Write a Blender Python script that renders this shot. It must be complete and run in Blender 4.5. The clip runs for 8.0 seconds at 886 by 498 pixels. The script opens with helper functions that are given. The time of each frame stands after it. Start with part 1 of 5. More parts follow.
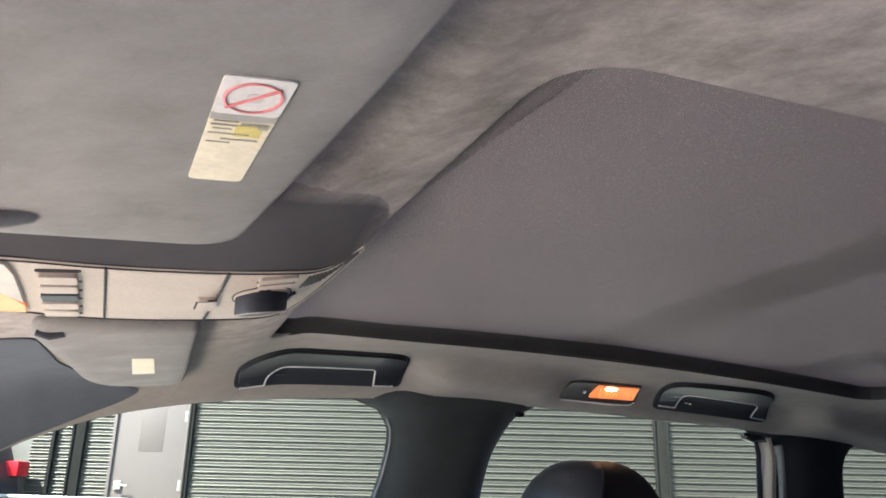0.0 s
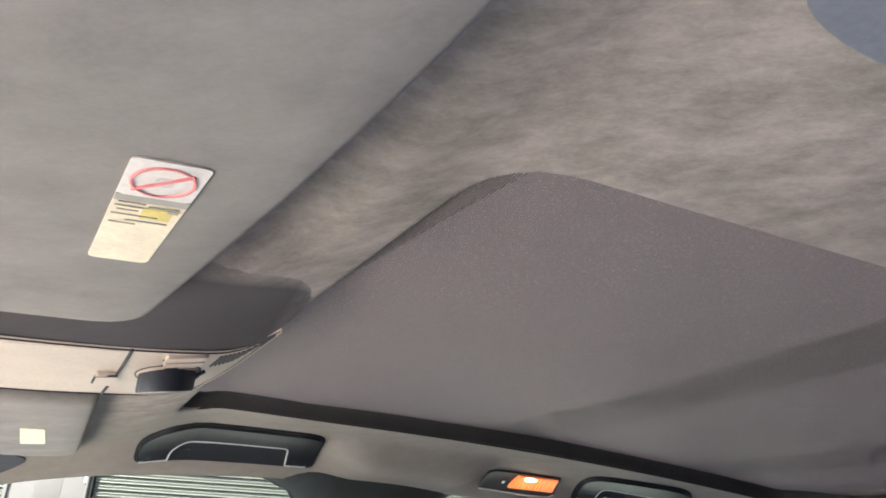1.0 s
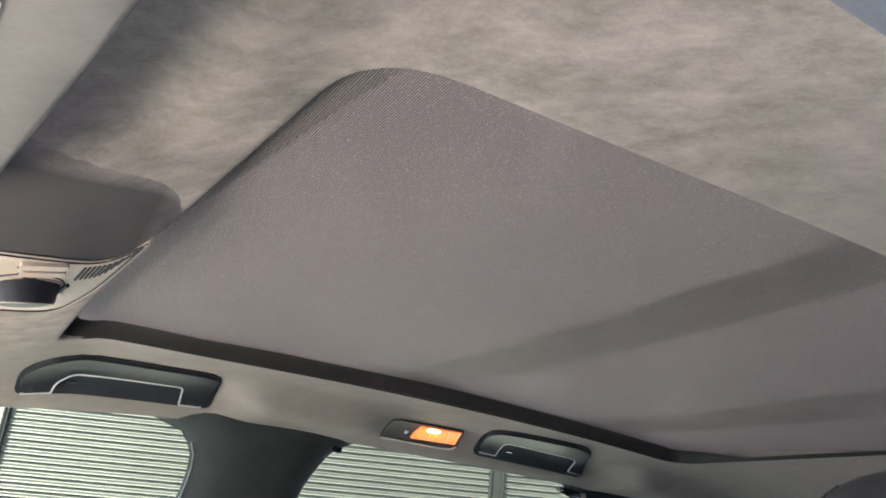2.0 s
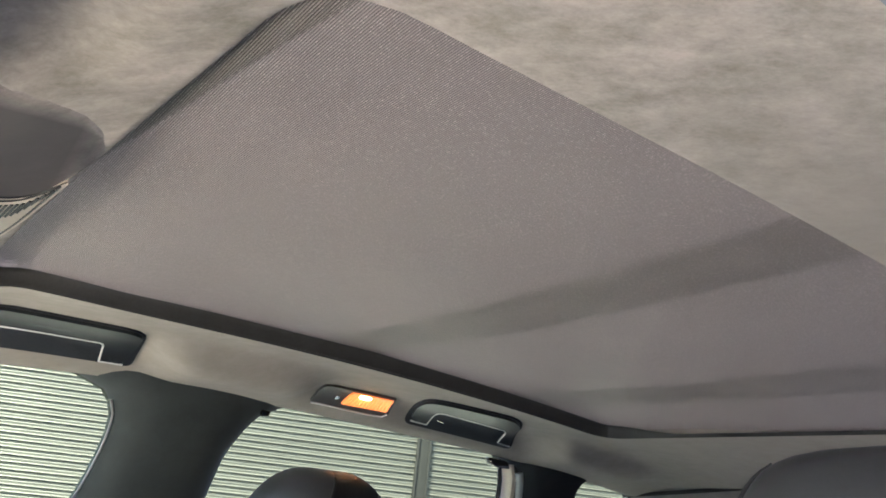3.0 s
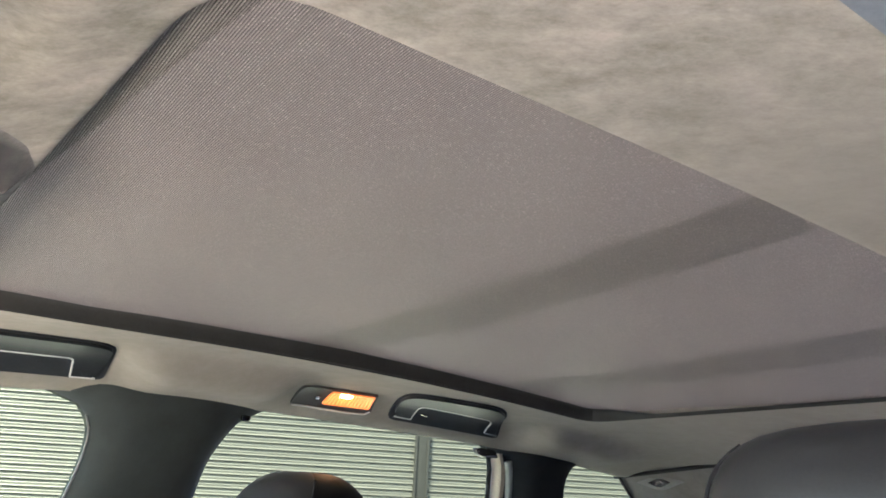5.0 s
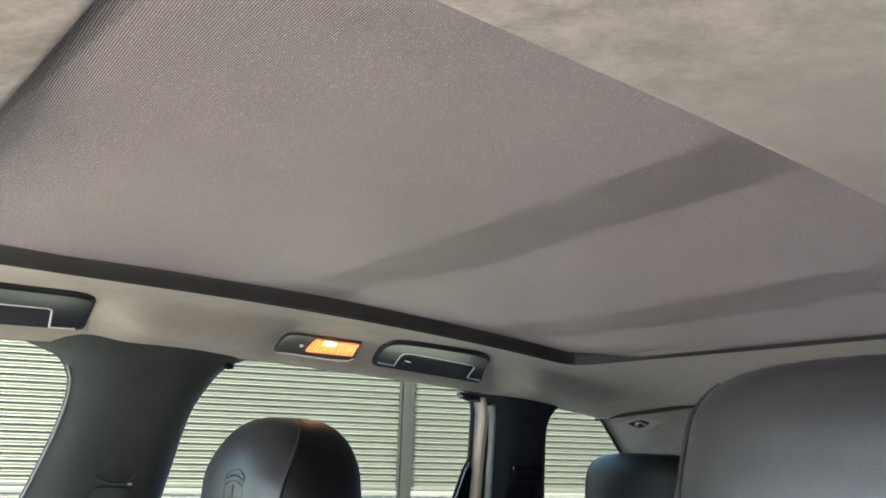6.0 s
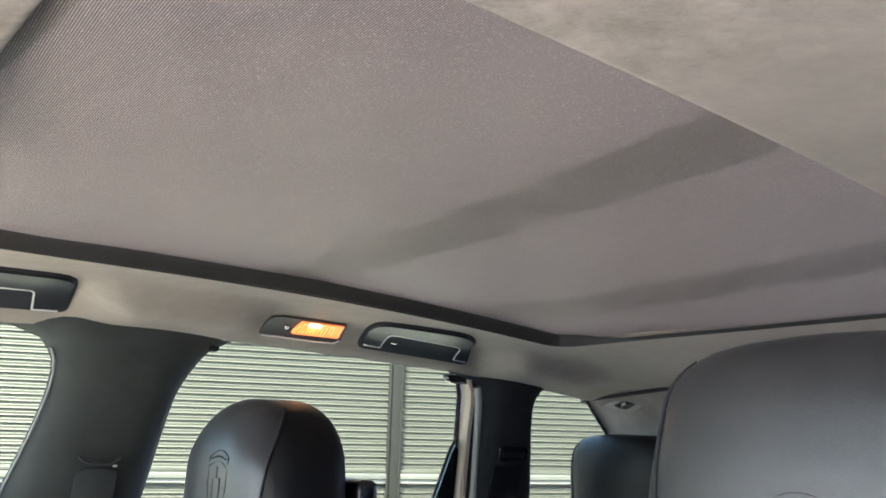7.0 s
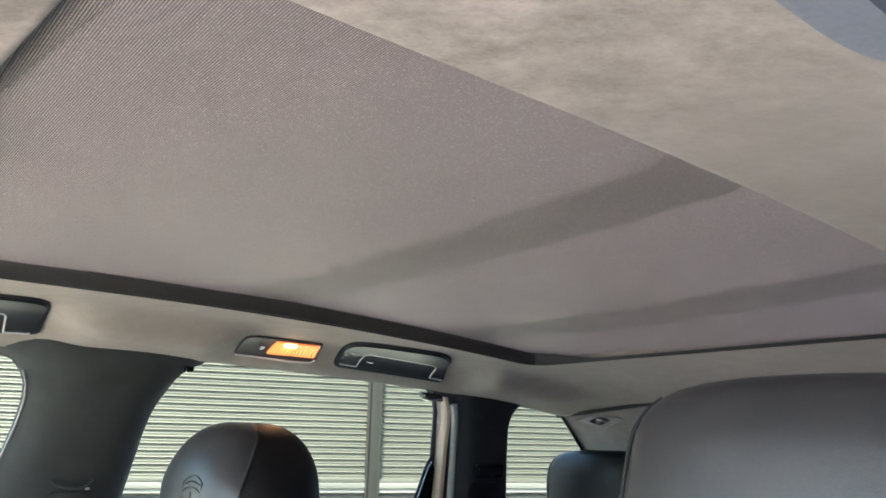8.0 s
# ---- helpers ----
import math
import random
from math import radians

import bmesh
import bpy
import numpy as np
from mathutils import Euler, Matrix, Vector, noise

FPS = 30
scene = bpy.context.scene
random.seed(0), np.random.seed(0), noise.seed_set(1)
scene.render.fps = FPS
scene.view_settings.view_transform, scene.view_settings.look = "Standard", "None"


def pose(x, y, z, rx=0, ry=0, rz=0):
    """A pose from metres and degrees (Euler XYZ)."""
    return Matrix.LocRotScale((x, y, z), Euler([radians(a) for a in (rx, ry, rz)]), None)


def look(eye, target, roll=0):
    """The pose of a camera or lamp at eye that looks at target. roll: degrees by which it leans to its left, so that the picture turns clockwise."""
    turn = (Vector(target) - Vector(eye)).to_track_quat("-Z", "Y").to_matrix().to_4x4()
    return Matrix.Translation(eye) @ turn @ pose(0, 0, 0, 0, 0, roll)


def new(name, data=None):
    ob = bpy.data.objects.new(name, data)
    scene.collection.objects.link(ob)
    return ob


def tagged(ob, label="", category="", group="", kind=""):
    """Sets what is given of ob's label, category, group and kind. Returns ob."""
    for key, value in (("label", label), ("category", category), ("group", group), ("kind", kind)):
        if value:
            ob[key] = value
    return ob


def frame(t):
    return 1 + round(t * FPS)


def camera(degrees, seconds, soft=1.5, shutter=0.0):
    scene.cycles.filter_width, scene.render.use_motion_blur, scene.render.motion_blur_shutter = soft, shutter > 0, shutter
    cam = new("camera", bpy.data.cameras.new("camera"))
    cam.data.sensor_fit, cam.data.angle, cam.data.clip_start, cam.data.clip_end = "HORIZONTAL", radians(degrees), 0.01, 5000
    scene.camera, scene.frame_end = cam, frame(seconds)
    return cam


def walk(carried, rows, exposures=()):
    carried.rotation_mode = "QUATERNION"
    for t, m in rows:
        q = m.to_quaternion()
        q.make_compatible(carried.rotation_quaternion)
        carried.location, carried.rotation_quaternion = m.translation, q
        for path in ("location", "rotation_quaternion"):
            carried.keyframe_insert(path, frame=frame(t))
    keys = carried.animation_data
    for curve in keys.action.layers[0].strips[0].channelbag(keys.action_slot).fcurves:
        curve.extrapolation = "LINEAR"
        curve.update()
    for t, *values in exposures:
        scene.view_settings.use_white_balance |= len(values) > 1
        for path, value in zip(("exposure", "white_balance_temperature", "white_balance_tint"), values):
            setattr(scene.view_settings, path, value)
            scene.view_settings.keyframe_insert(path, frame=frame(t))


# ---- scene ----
cam = camera(59.6, 8.0, soft=1.75)
PATH = [
    (0, (0.001, 0.0, 1.392), (0.645, 1.798, 1.984), 1.3),
    (0.5, (0.017, 0.006, 1.404), (0.772, 1.724, 2.096), 2.9),
    (1, (0.009, 0.011, 1.413), (0.785, 1.687, 2.179), 3.5),
    (1.5, (0.009, -0.002, 1.417), (0.794, 1.657, 2.21), 3.9),
    (1.8, (0.039, 0.004, 1.397), (0.884, 1.646, 2.167), 4.0),
    (2, (0.060, 0.020, 1.394), (0.994, 1.644, 2.094), 5.0),
    (2.2, (0.080, 0.039, 1.380), (1.127, 1.63, 1.995), 5.5),
    (3.3, (0.057, 0.045, 1.402), (1.141, 1.584, 2.077), 6.0),
    (3.5, (0.044, 0.043, 1.406), (1.061, 1.608, 2.125), 6.2),
    (4, (0.066, 0.035, 1.417), (1.072, 1.605, 2.14), 4.9),
    (4.5, (0.093, 0.035, 1.418), (1.161, 1.582, 2.103), 3.4),
    (5, (0.098, 0.038, 1.405), (1.211, 1.579, 2.026), 2.7),
    (6.5, (0.107, 0.044, 1.402), (1.299, 1.582, 1.864), 1.4),
    (7, (0.11, 0.039, 1.4), (1.312, 1.571, 1.857), 1.5),
    (7.5, (0.112, 0.028, 1.409), (1.323, 1.545, 1.888), 1.3),
    (8, (0.107, 0.025, 1.42), (1.346, 1.522, 1.895), 1.3),
]
walk(cam, [(t, look(eye, target, roll)) for t, eye, target, roll in PATH], exposures=[(0.0, 3.25, 4930, 26), (1.5, 3.65, 4960, 22), (4.5, 4.02, 5120, 18), (8.0, 4.15, 5070, 20)])

# ---------------------------------------------------------------- light
SUN_ELEVATION, SUN_HEADING = 54.0, 246.0
world = bpy.data.worlds.new("world")
scene.world = world
world.use_nodes = True
wn = world.node_tree.nodes
sky = wn.new("ShaderNodeTexSky")
sky.sky_type, sky.sun_disc = "NISHITA", False
sky.sun_elevation, sky.sun_rotation = radians(SUN_ELEVATION), radians(SUN_HEADING)
sky.dust_density = 2.0
world.node_tree.links.new(sky.outputs[0], wn["Background"].inputs[0])
wn["Background"].inputs[1].default_value = 0.115
sun = new("sun", bpy.data.lights.new("sun", "SUN"))
sun.data.energy, sun.data.angle, sun.data.color = 4.6, radians(0.6), (1.0, 0.915, 0.80)
_a, _e = radians(SUN_HEADING), radians(SUN_ELEVATION)
sun.matrix_world = look((math.sin(_a) * math.cos(_e) * 30, math.cos(_a) * math.cos(_e) * 30, math.sin(_e) * 30), (0, 0, 0))


# ---------------------------------------------------------------- materials
def material(name, color, rough=0.6, metal=0.0, spec=0.5, vary=0.15, scale=25.0, stretch=(1, 1, 1), fine=0.08, fine_scale=300.0,
             bump=0.0, bump_scale=600.0, sheen=0.0, rough_vary=0.0, random=0.0):
    """Principled surface with colour varied at two scales, and a fine bump."""
    m = bpy.data.materials.new(name)
    m.use_nodes = True
    nt = m.node_tree
    n, l = nt.nodes, nt.links
    b = n["Principled BSDF"]
    b.inputs["Metallic"].default_value = metal
    b.inputs["Roughness"].default_value = rough
    b.inputs["Specular IOR Level"].default_value = spec
    if sheen:
        b.inputs["Sheen Weight"].default_value = sheen
        b.inputs["Sheen Roughness"].default_value = 0.5
    co = n.new("ShaderNodeTexCoord")
    mp = n.new("ShaderNodeMapping")
    mp.inputs["Scale"].default_value = stretch
    l.new(co.outputs["Object"], mp.inputs[0])
    big = n.new("ShaderNodeTexNoise")
    big.inputs["Scale"].default_value, big.inputs["Detail"].default_value = scale, 5
    l.new(mp.outputs[0], big.inputs["Vector"])
    small = n.new("ShaderNodeTexNoise")
    small.inputs["Scale"].default_value, small.inputs["Detail"].default_value = fine_scale, 2
    l.new(co.outputs["Object"], small.inputs["Vector"])
    total = n.new("ShaderNodeMath")
    total.operation = "MULTIPLY_ADD"
    total.inputs[1].default_value = vary * 4
    l.new(big.outputs[0], total.inputs[0])
    add = n.new("ShaderNodeMath")
    add.operation = "MULTIPLY_ADD"
    add.inputs[1].default_value = fine * 4
    add.inputs[2].default_value = 1 - 2 * fine - 2 * vary
    l.new(small.outputs[0], add.inputs[0])
    l.new(add.outputs[0], total.inputs[2])
    out = total
    if random:
        info = n.new("ShaderNodeObjectInfo")
        r = n.new("ShaderNodeMath")
        r.operation = "MULTIPLY_ADD"
        r.inputs[1].default_value, r.inputs[2].default_value = random * 2, 1 - random
        l.new(info.outputs["Random"], r.inputs[0])
        out = n.new("ShaderNodeMath")
        out.operation = "MULTIPLY"
        l.new(total.outputs[0], out.inputs[0])
        l.new(r.outputs[0], out.inputs[1])
    mix = n.new("ShaderNodeVectorMath")
    mix.operation = "SCALE"
    mix.inputs[0].default_value = color
    l.new(out.outputs[0], mix.inputs["Scale"])
    l.new(mix.outputs[0], b.inputs["Base Color"])
    if rough_vary:
        rv = n.new("ShaderNodeMath")
        rv.operation = "MULTIPLY_ADD"
        rv.inputs[1].default_value, rv.inputs[2].default_value = rough_vary, rough - rough_vary / 2
        l.new(big.outputs[0], rv.inputs[0])
        l.new(rv.outputs[0], b.inputs["Roughness"])
    if bump:
        t = n.new("ShaderNodeTexNoise")
        t.inputs["Scale"].default_value, t.inputs["Detail"].default_value = bump_scale, 3
        l.new(co.outputs["Object"], t.inputs["Vector"])
        bp = n.new("ShaderNodeBump")
        bp.inputs["Strength"].default_value, bp.inputs["Distance"].default_value = bump, 0.001
        l.new(t.outputs[0], bp.inputs["Height"])
        l.new(bp.outputs[0], b.inputs["Normal"])
    return m


def suede(name, light, dark, patch=16.0, stretch=(1.2, 0.8, 1.0), calm=False, sheen=0.25):
    """Napped suede: brushed patches of lighter and darker nap, fine fibre grain."""
    m = bpy.data.materials.new(name)
    m.use_nodes = True
    n, l = m.node_tree.nodes, m.node_tree.links
    b = n["Principled BSDF"]
    b.inputs["Roughness"].default_value = 0.95
    b.inputs["Specular IOR Level"].default_value = 0.15
    b.inputs["Sheen Weight"].default_value = sheen
    b.inputs["Sheen Roughness"].default_value = 0.6
    co, mp = n.new("ShaderNodeTexCoord"), n.new("ShaderNodeMapping")
    mp.inputs["Scale"].default_value = stretch
    mp.vector_type = "TEXTURE"
    mp.inputs["Rotation"].default_value = (0, 0, -0.58)
    l.new(co.outputs["Object"], mp.inputs[0])
    total = None
    for s, w, d, distort in ((patch, 0.50, 6, 0.25), (patch * 3.0, 0.36, 6, 0.2), (420.0, 0.14, 2, 0.0)):
        t = n.new("ShaderNodeTexNoise")
        t.inputs["Scale"].default_value, t.inputs["Detail"].default_value, t.inputs["Distortion"].default_value = s, d, distort
        t.inputs["Roughness"].default_value = 0.68
        l.new(mp.outputs[0], t.inputs["Vector"])
        a = n.new("ShaderNodeMath")
        a.operation = "MULTIPLY_ADD"
        a.inputs[1].default_value, a.inputs[2].default_value = w, 0.0
        l.new(t.outputs[0], a.inputs[0])
        if total:
            l.new(total.outputs[0], a.inputs[2])
        total = a
    ramp = n.new("ShaderNodeValToRGB")
    ramp.color_ramp.elements[0].position, ramp.color_ramp.elements[0].color = 0.35, (*dark, 1)
    ramp.color_ramp.elements[1].position, ramp.color_ramp.elements[1].color = 0.66, (*light, 1)
    tone = total
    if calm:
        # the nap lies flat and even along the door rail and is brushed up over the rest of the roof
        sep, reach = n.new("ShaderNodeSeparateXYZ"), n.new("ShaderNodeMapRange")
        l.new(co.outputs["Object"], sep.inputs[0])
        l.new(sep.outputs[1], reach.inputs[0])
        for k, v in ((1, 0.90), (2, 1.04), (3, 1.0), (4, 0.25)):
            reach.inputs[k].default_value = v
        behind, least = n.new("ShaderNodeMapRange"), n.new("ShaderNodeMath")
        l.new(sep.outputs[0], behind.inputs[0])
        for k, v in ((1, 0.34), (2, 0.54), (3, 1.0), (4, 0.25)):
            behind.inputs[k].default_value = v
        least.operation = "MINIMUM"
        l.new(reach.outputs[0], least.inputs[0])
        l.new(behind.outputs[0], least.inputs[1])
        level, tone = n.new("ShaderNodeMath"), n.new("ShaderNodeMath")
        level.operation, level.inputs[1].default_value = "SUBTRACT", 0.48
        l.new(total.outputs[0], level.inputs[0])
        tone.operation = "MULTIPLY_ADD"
        # shade painted in: a lower tone along the far rail, where less light falls
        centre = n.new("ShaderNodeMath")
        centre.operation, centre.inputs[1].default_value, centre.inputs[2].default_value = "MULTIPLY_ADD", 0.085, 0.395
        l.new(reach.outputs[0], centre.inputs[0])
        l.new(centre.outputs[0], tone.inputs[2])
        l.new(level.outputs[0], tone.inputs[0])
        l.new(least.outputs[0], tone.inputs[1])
    l.new(tone.outputs[0], ramp.inputs[0])
    l.new(ramp.outputs[0], b.inputs["Base Color"])
    bp = n.new("ShaderNodeBump")
    bp.inputs["Strength"].default_value, bp.inputs["Distance"].default_value = 0.35, 0.0012
    l.new(total.outputs[0], bp.inputs["Height"])
    l.new(bp.outputs[0], b.inputs["Normal"])
    return m


def ribbed_fabric(name, color, pitch=0.0015, sheer=0.14):
    """Woven blind cloth with fine ribs across the car and a silky thread gloss."""
    m = bpy.data.materials.new(name)
    m.use_nodes = True
    n, l = m.node_tree.nodes, m.node_tree.links
    b = n["Principled BSDF"]
    b.inputs["Roughness"].default_value = 0.5
    b.inputs["Specular IOR Level"].default_value = 0.26
    co = n.new("ShaderNodeTexCoord")
    sep = n.new("ShaderNodeSeparateXYZ")
    l.new(co.outputs["Object"], sep.inputs[0])

    def wave(out, length):
        a = n.new("ShaderNodeMath")
        a.operation, a.inputs[1].default_value = "MULTIPLY", 2 * math.pi / length
        l.new(out, a.inputs[0])
        s = n.new("ShaderNodeMath")
        s.operation = "SINE"
        l.new(a.outputs[0], s.inputs[0])
        return s.outputs[0]

    rib, weft = wave(sep.outputs[0], pitch), wave(sep.outputs[1], 0.0011)
    cross = n.new("ShaderNodeMath")
    cross.operation, cross.inputs[1].default_value = "MULTIPLY_ADD", 0.35
    l.new(weft, cross.inputs[0])
    l.new(rib, cross.inputs[2])
    t = n.new("ShaderNodeTexNoise")
    t.inputs["Scale"].default_value, t.inputs["Detail"].default_value = 900.0, 2
    l.new(co.outputs["Object"], t.inputs["Vector"])
    big = n.new("ShaderNodeTexNoise")
    big.inputs["Scale"].default_value, big.inputs["Detail"].default_value = 5.0, 4
    l.new(co.outputs["Object"], big.inputs["Vector"])
    tone = n.new("ShaderNodeMath")
    tone.operation, tone.inputs[1].default_value, tone.inputs[2].default_value = "MULTIPLY_ADD", 0.85, 0.38
    half, ridge = n.new("ShaderNodeMath"), n.new("ShaderNodeMath")
    half.operation, half.inputs[1].default_value, half.inputs[2].default_value = "MULTIPLY_ADD", 0.5, 0.5
    l.new(rib, half.inputs[0])
    ridge.operation, ridge.inputs[1].default_value = "POWER", 2.8
    l.new(half.outputs[0], ridge.inputs[0])
    l.new(ridge.outputs[0], tone.inputs[0])
    tone2 = n.new("ShaderNodeMath")
    tone2.operation, tone2.inputs[1].default_value = "MULTIPLY_ADD", 0.4
    l.new(t.outputs[0], tone2.inputs[0])
    l.new(tone.outputs[0], tone2.inputs[2])
    tone3 = n.new("ShaderNodeMath")
    tone3.operation, tone3.inputs[1].default_value = "MULTIPLY_ADD", 0.25
    l.new(big.outputs[0], tone3.inputs[0])
    l.new(tone2.outputs[0], tone3.inputs[2])
    # glints of single threads along the ribs, painted into the colour as lighter spots
    spots, lift, glint = n.new("ShaderNodeTexNoise"), n.new("ShaderNodeMapRange"), n.new("ShaderNodeMath")
    spots.inputs["Scale"].default_value, spots.inputs["Detail"].default_value = 520.0, 1
    l.new(co.outputs["Object"], spots.inputs["Vector"])
    l.new(spots.outputs[0], lift.inputs[0])
    for k, v in ((1, 0.57), (2, 0.68), (3, 0.0), (4, 1.3)):
        lift.inputs[k].default_value = v
    glint.operation = "MULTIPLY_ADD"
    l.new(lift.outputs[0], glint.inputs[0])
    l.new(ridge.outputs[0], glint.inputs[1])
    l.new(tone3.outputs[0], glint.inputs[2])
    mix = n.new("ShaderNodeVectorMath")
    mix.operation = "SCALE"
    mix.inputs[0].default_value = color
    l.new(glint.outputs[0], mix.inputs["Scale"])
    l.new(mix.outputs[0], b.inputs["Base Color"])
    bp = n.new("ShaderNodeBump")
    bp.inputs["Strength"].default_value, bp.inputs["Distance"].default_value = 0.8, 0.0007
    thread = n.new("ShaderNodeMath")
    thread.operation, thread.inputs[1].default_value = "MULTIPLY_ADD", 1.6
    l.new(t.outputs[0], thread.inputs[0])
    l.new(cross.outputs[0], thread.inputs[2])
    l.new(thread.outputs[0], bp.inputs["Height"])
    l.new(bp.outputs[0], b.inputs["Normal"])
    # thin cloth: some of the daylight above comes through
    through_cloth, both = n.new("ShaderNodeBsdfTranslucent"), n.new("ShaderNodeMixShader")
    through_cloth.inputs[0].default_value = (*[min(1.0, c * 1.6) for c in (color[0] * 0.94, color[1] * 0.97, color[2] * 1.02)], 1)
    both.inputs[0].default_value = sheer
    l.new(b.outputs[0], both.inputs[1])
    l.new(through_cloth.outputs[0], both.inputs[2])
    l.new(both.outputs[0], n["Material Output"].inputs[0])
    return m


def glowing(name, color, strength, base=(0.8, 0.4, 0.1)):
    m = material(name, base, rough=0.25)
    n, l = m.node_tree.nodes, m.node_tree.links
    b = n["Principled BSDF"]
    b.inputs["Emission Color"].default_value = (*color, 1)
    b.inputs["Emission Strength"].default_value = strength
    return m


def clear_glass(name):
    m = bpy.data.materials.new(name)
    m.use_nodes = True
    b = m.node_tree.nodes["Principled BSDF"]
    b.inputs["Base Color"].default_value = (0.665, 0.685, 0.45, 1)
    b.inputs["Roughness"].default_value = 0.0
    b.inputs["IOR"].default_value = 1.12
    b.inputs["Transmission Weight"].default_value = 1.0
    return m


def tinted_glass(name, tint):
    """Heat-absorbing green car glass: lets tinted light through, with a faint gloss."""
    m = bpy.data.materials.new(name)
    m.use_nodes = True
    n, l = m.node_tree.nodes, m.node_tree.links
    clear, gloss, both = n.new("ShaderNodeBsdfTransparent"), n.new("ShaderNodeBsdfGlossy"), n.new("ShaderNodeMixShader")
    clear.inputs[0].default_value = (*tint, 1)
    gloss.inputs["Roughness"].default_value = 0.02
    both.inputs[0].default_value = 0.06
    l.new(clear.outputs[0], both.inputs[1])
    l.new(gloss.outputs[0], both.inputs[2])
    l.new(both.outputs[0], n["Material Output"].inputs[0])
    return m


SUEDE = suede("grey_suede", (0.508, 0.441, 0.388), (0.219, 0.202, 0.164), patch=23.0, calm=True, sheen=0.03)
SUEDE_VISOR = suede("visor_suede", (0.326, 0.304, 0.272), (0.207, 0.194, 0.174), patch=11.0, sheen=0.06)
SUEDE_DARK = suede("dark_pillar_suede", (0.054, 0.060, 0.056), (0.036, 0.041, 0.038), patch=10.0, sheen=0.06)
SUEDE_BLACK = suede("black_pillar_suede", (0.030, 0.033, 0.034), (0.018, 0.020, 0.021), patch=10.0, sheen=0.03)
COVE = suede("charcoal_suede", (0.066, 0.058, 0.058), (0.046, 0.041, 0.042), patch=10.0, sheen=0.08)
def fading_edge(m, pale, dark):
    """The dark cover's colour fades to the lining's own colour along its edge."""
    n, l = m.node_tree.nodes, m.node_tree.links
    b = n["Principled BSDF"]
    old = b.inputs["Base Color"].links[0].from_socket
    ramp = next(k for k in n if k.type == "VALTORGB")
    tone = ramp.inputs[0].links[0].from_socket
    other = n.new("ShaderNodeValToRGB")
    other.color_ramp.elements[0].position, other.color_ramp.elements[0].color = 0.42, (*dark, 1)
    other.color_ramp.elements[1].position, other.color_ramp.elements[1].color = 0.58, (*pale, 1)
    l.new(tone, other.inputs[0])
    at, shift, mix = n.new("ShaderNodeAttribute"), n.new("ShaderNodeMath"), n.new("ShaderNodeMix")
    at.attribute_name = "edge_fade"
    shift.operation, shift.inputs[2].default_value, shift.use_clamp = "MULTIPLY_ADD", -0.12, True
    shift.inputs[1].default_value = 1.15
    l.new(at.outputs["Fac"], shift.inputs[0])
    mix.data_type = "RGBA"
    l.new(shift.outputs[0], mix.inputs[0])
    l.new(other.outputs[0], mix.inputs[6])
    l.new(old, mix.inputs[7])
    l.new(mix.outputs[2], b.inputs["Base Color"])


fading_edge(COVE, (0.52, 0.465, 0.42), (0.27, 0.235, 0.21))
SLATE = suede("slate_suede", (0.105, 0.115, 0.125), (0.075, 0.082, 0.09), patch=8.0, sheen=0.06)
BLIND = ribbed_fabric("blind_cloth", (0.242, 0.208, 0.192))
# darker, less sheer copy of the cloth for the shade along its front
BLIND_SHADED = ribbed_fabric("shaded_blind_cloth", (0.214, 0.184, 0.169), sheer=0.08)
BLACK = material("black_plastic", (0.012, 0.013, 0.015), rough=0.2, spec=0.5, vary=0.1, bump=0.05, bump_scale=900)
BLACK_MATT = material("black_frame", (0.010, 0.010, 0.011), rough=0.7, spec=0.2, bump=0.2)
RUBBER = material("black_rubber", (0.012, 0.012, 0.012), rough=0.7)
CONSOLE = material("console_plastic", (0.57, 0.475, 0.375), rough=0.45, vary=0.06, bump=0.15, bump_scale=1500)
CONSOLE_DARK = material("console_gap", (0.02, 0.018, 0.016), rough=0.6)
HANDLE = material("satin_black_plastic", (0.019, 0.0205, 0.022), rough=0.45, spec=0.22, vary=0.08, bump=0.06, bump_scale=1200)
HANDLE_GREY = material("grey_plastic", (0.20, 0.214, 0.243), rough=0.6, vary=0.08, bump=0.08, bump_scale=1200)
# near-white: painted highlight on the grips' edges, also bezel rim and belt button
HANDLE_EDGE = material("pale_highlight_trim", (0.62, 0.61, 0.58), rough=0.25, spec=0.8, vary=0.05)
BEZEL = material("brown_grey_plastic", (0.060, 0.055, 0.045), rough=0.5, bump=0.08, bump_scale=1200)
PALE_EDGE = material("pale_edge", (0.30, 0.29, 0.27), rough=0.5)
PILLAR_RIM = material("grey_green_rim", (0.40, 0.42, 0.38), rough=0.5)
COVE_PIVOT = material("charcoal_plastic", (0.22, 0.21, 0.195), rough=0.6)
FRAME = material("charcoal_frame", (0.043, 0.041, 0.037), rough=0.7, spec=0.2, bump=0.2)
HANDLE_RECESS = material("charcoal_recess", (0.027, 0.029, 0.032), rough=0.75, spec=0.2, bump=0.15)
KNOB = material("soft_black", (0.032, 0.035, 0.040), rough=0.45, bump=0.1)
CHROME = material("satin_metal", (0.72, 0.70, 0.67), rough=0.22, metal=1.0, vary=0.03)
PAPER = material("cream_sticker", (0.90, 0.80, 0.56), rough=0.5, vary=0.08, scale=40)
PAPER_WHITE = material("white_sticker", (0.80, 0.76, 0.68), rough=0.45, vary=0.05)
INK_RED = material("red_print", (0.70, 0.22, 0.20), rough=0.5)
INK_GREY = material("grey_print", (0.40, 0.37, 0.27), rough=0.5)
INK_YELLOW = material("yellow_print", (0.72, 0.60, 0.16), rough=0.5)
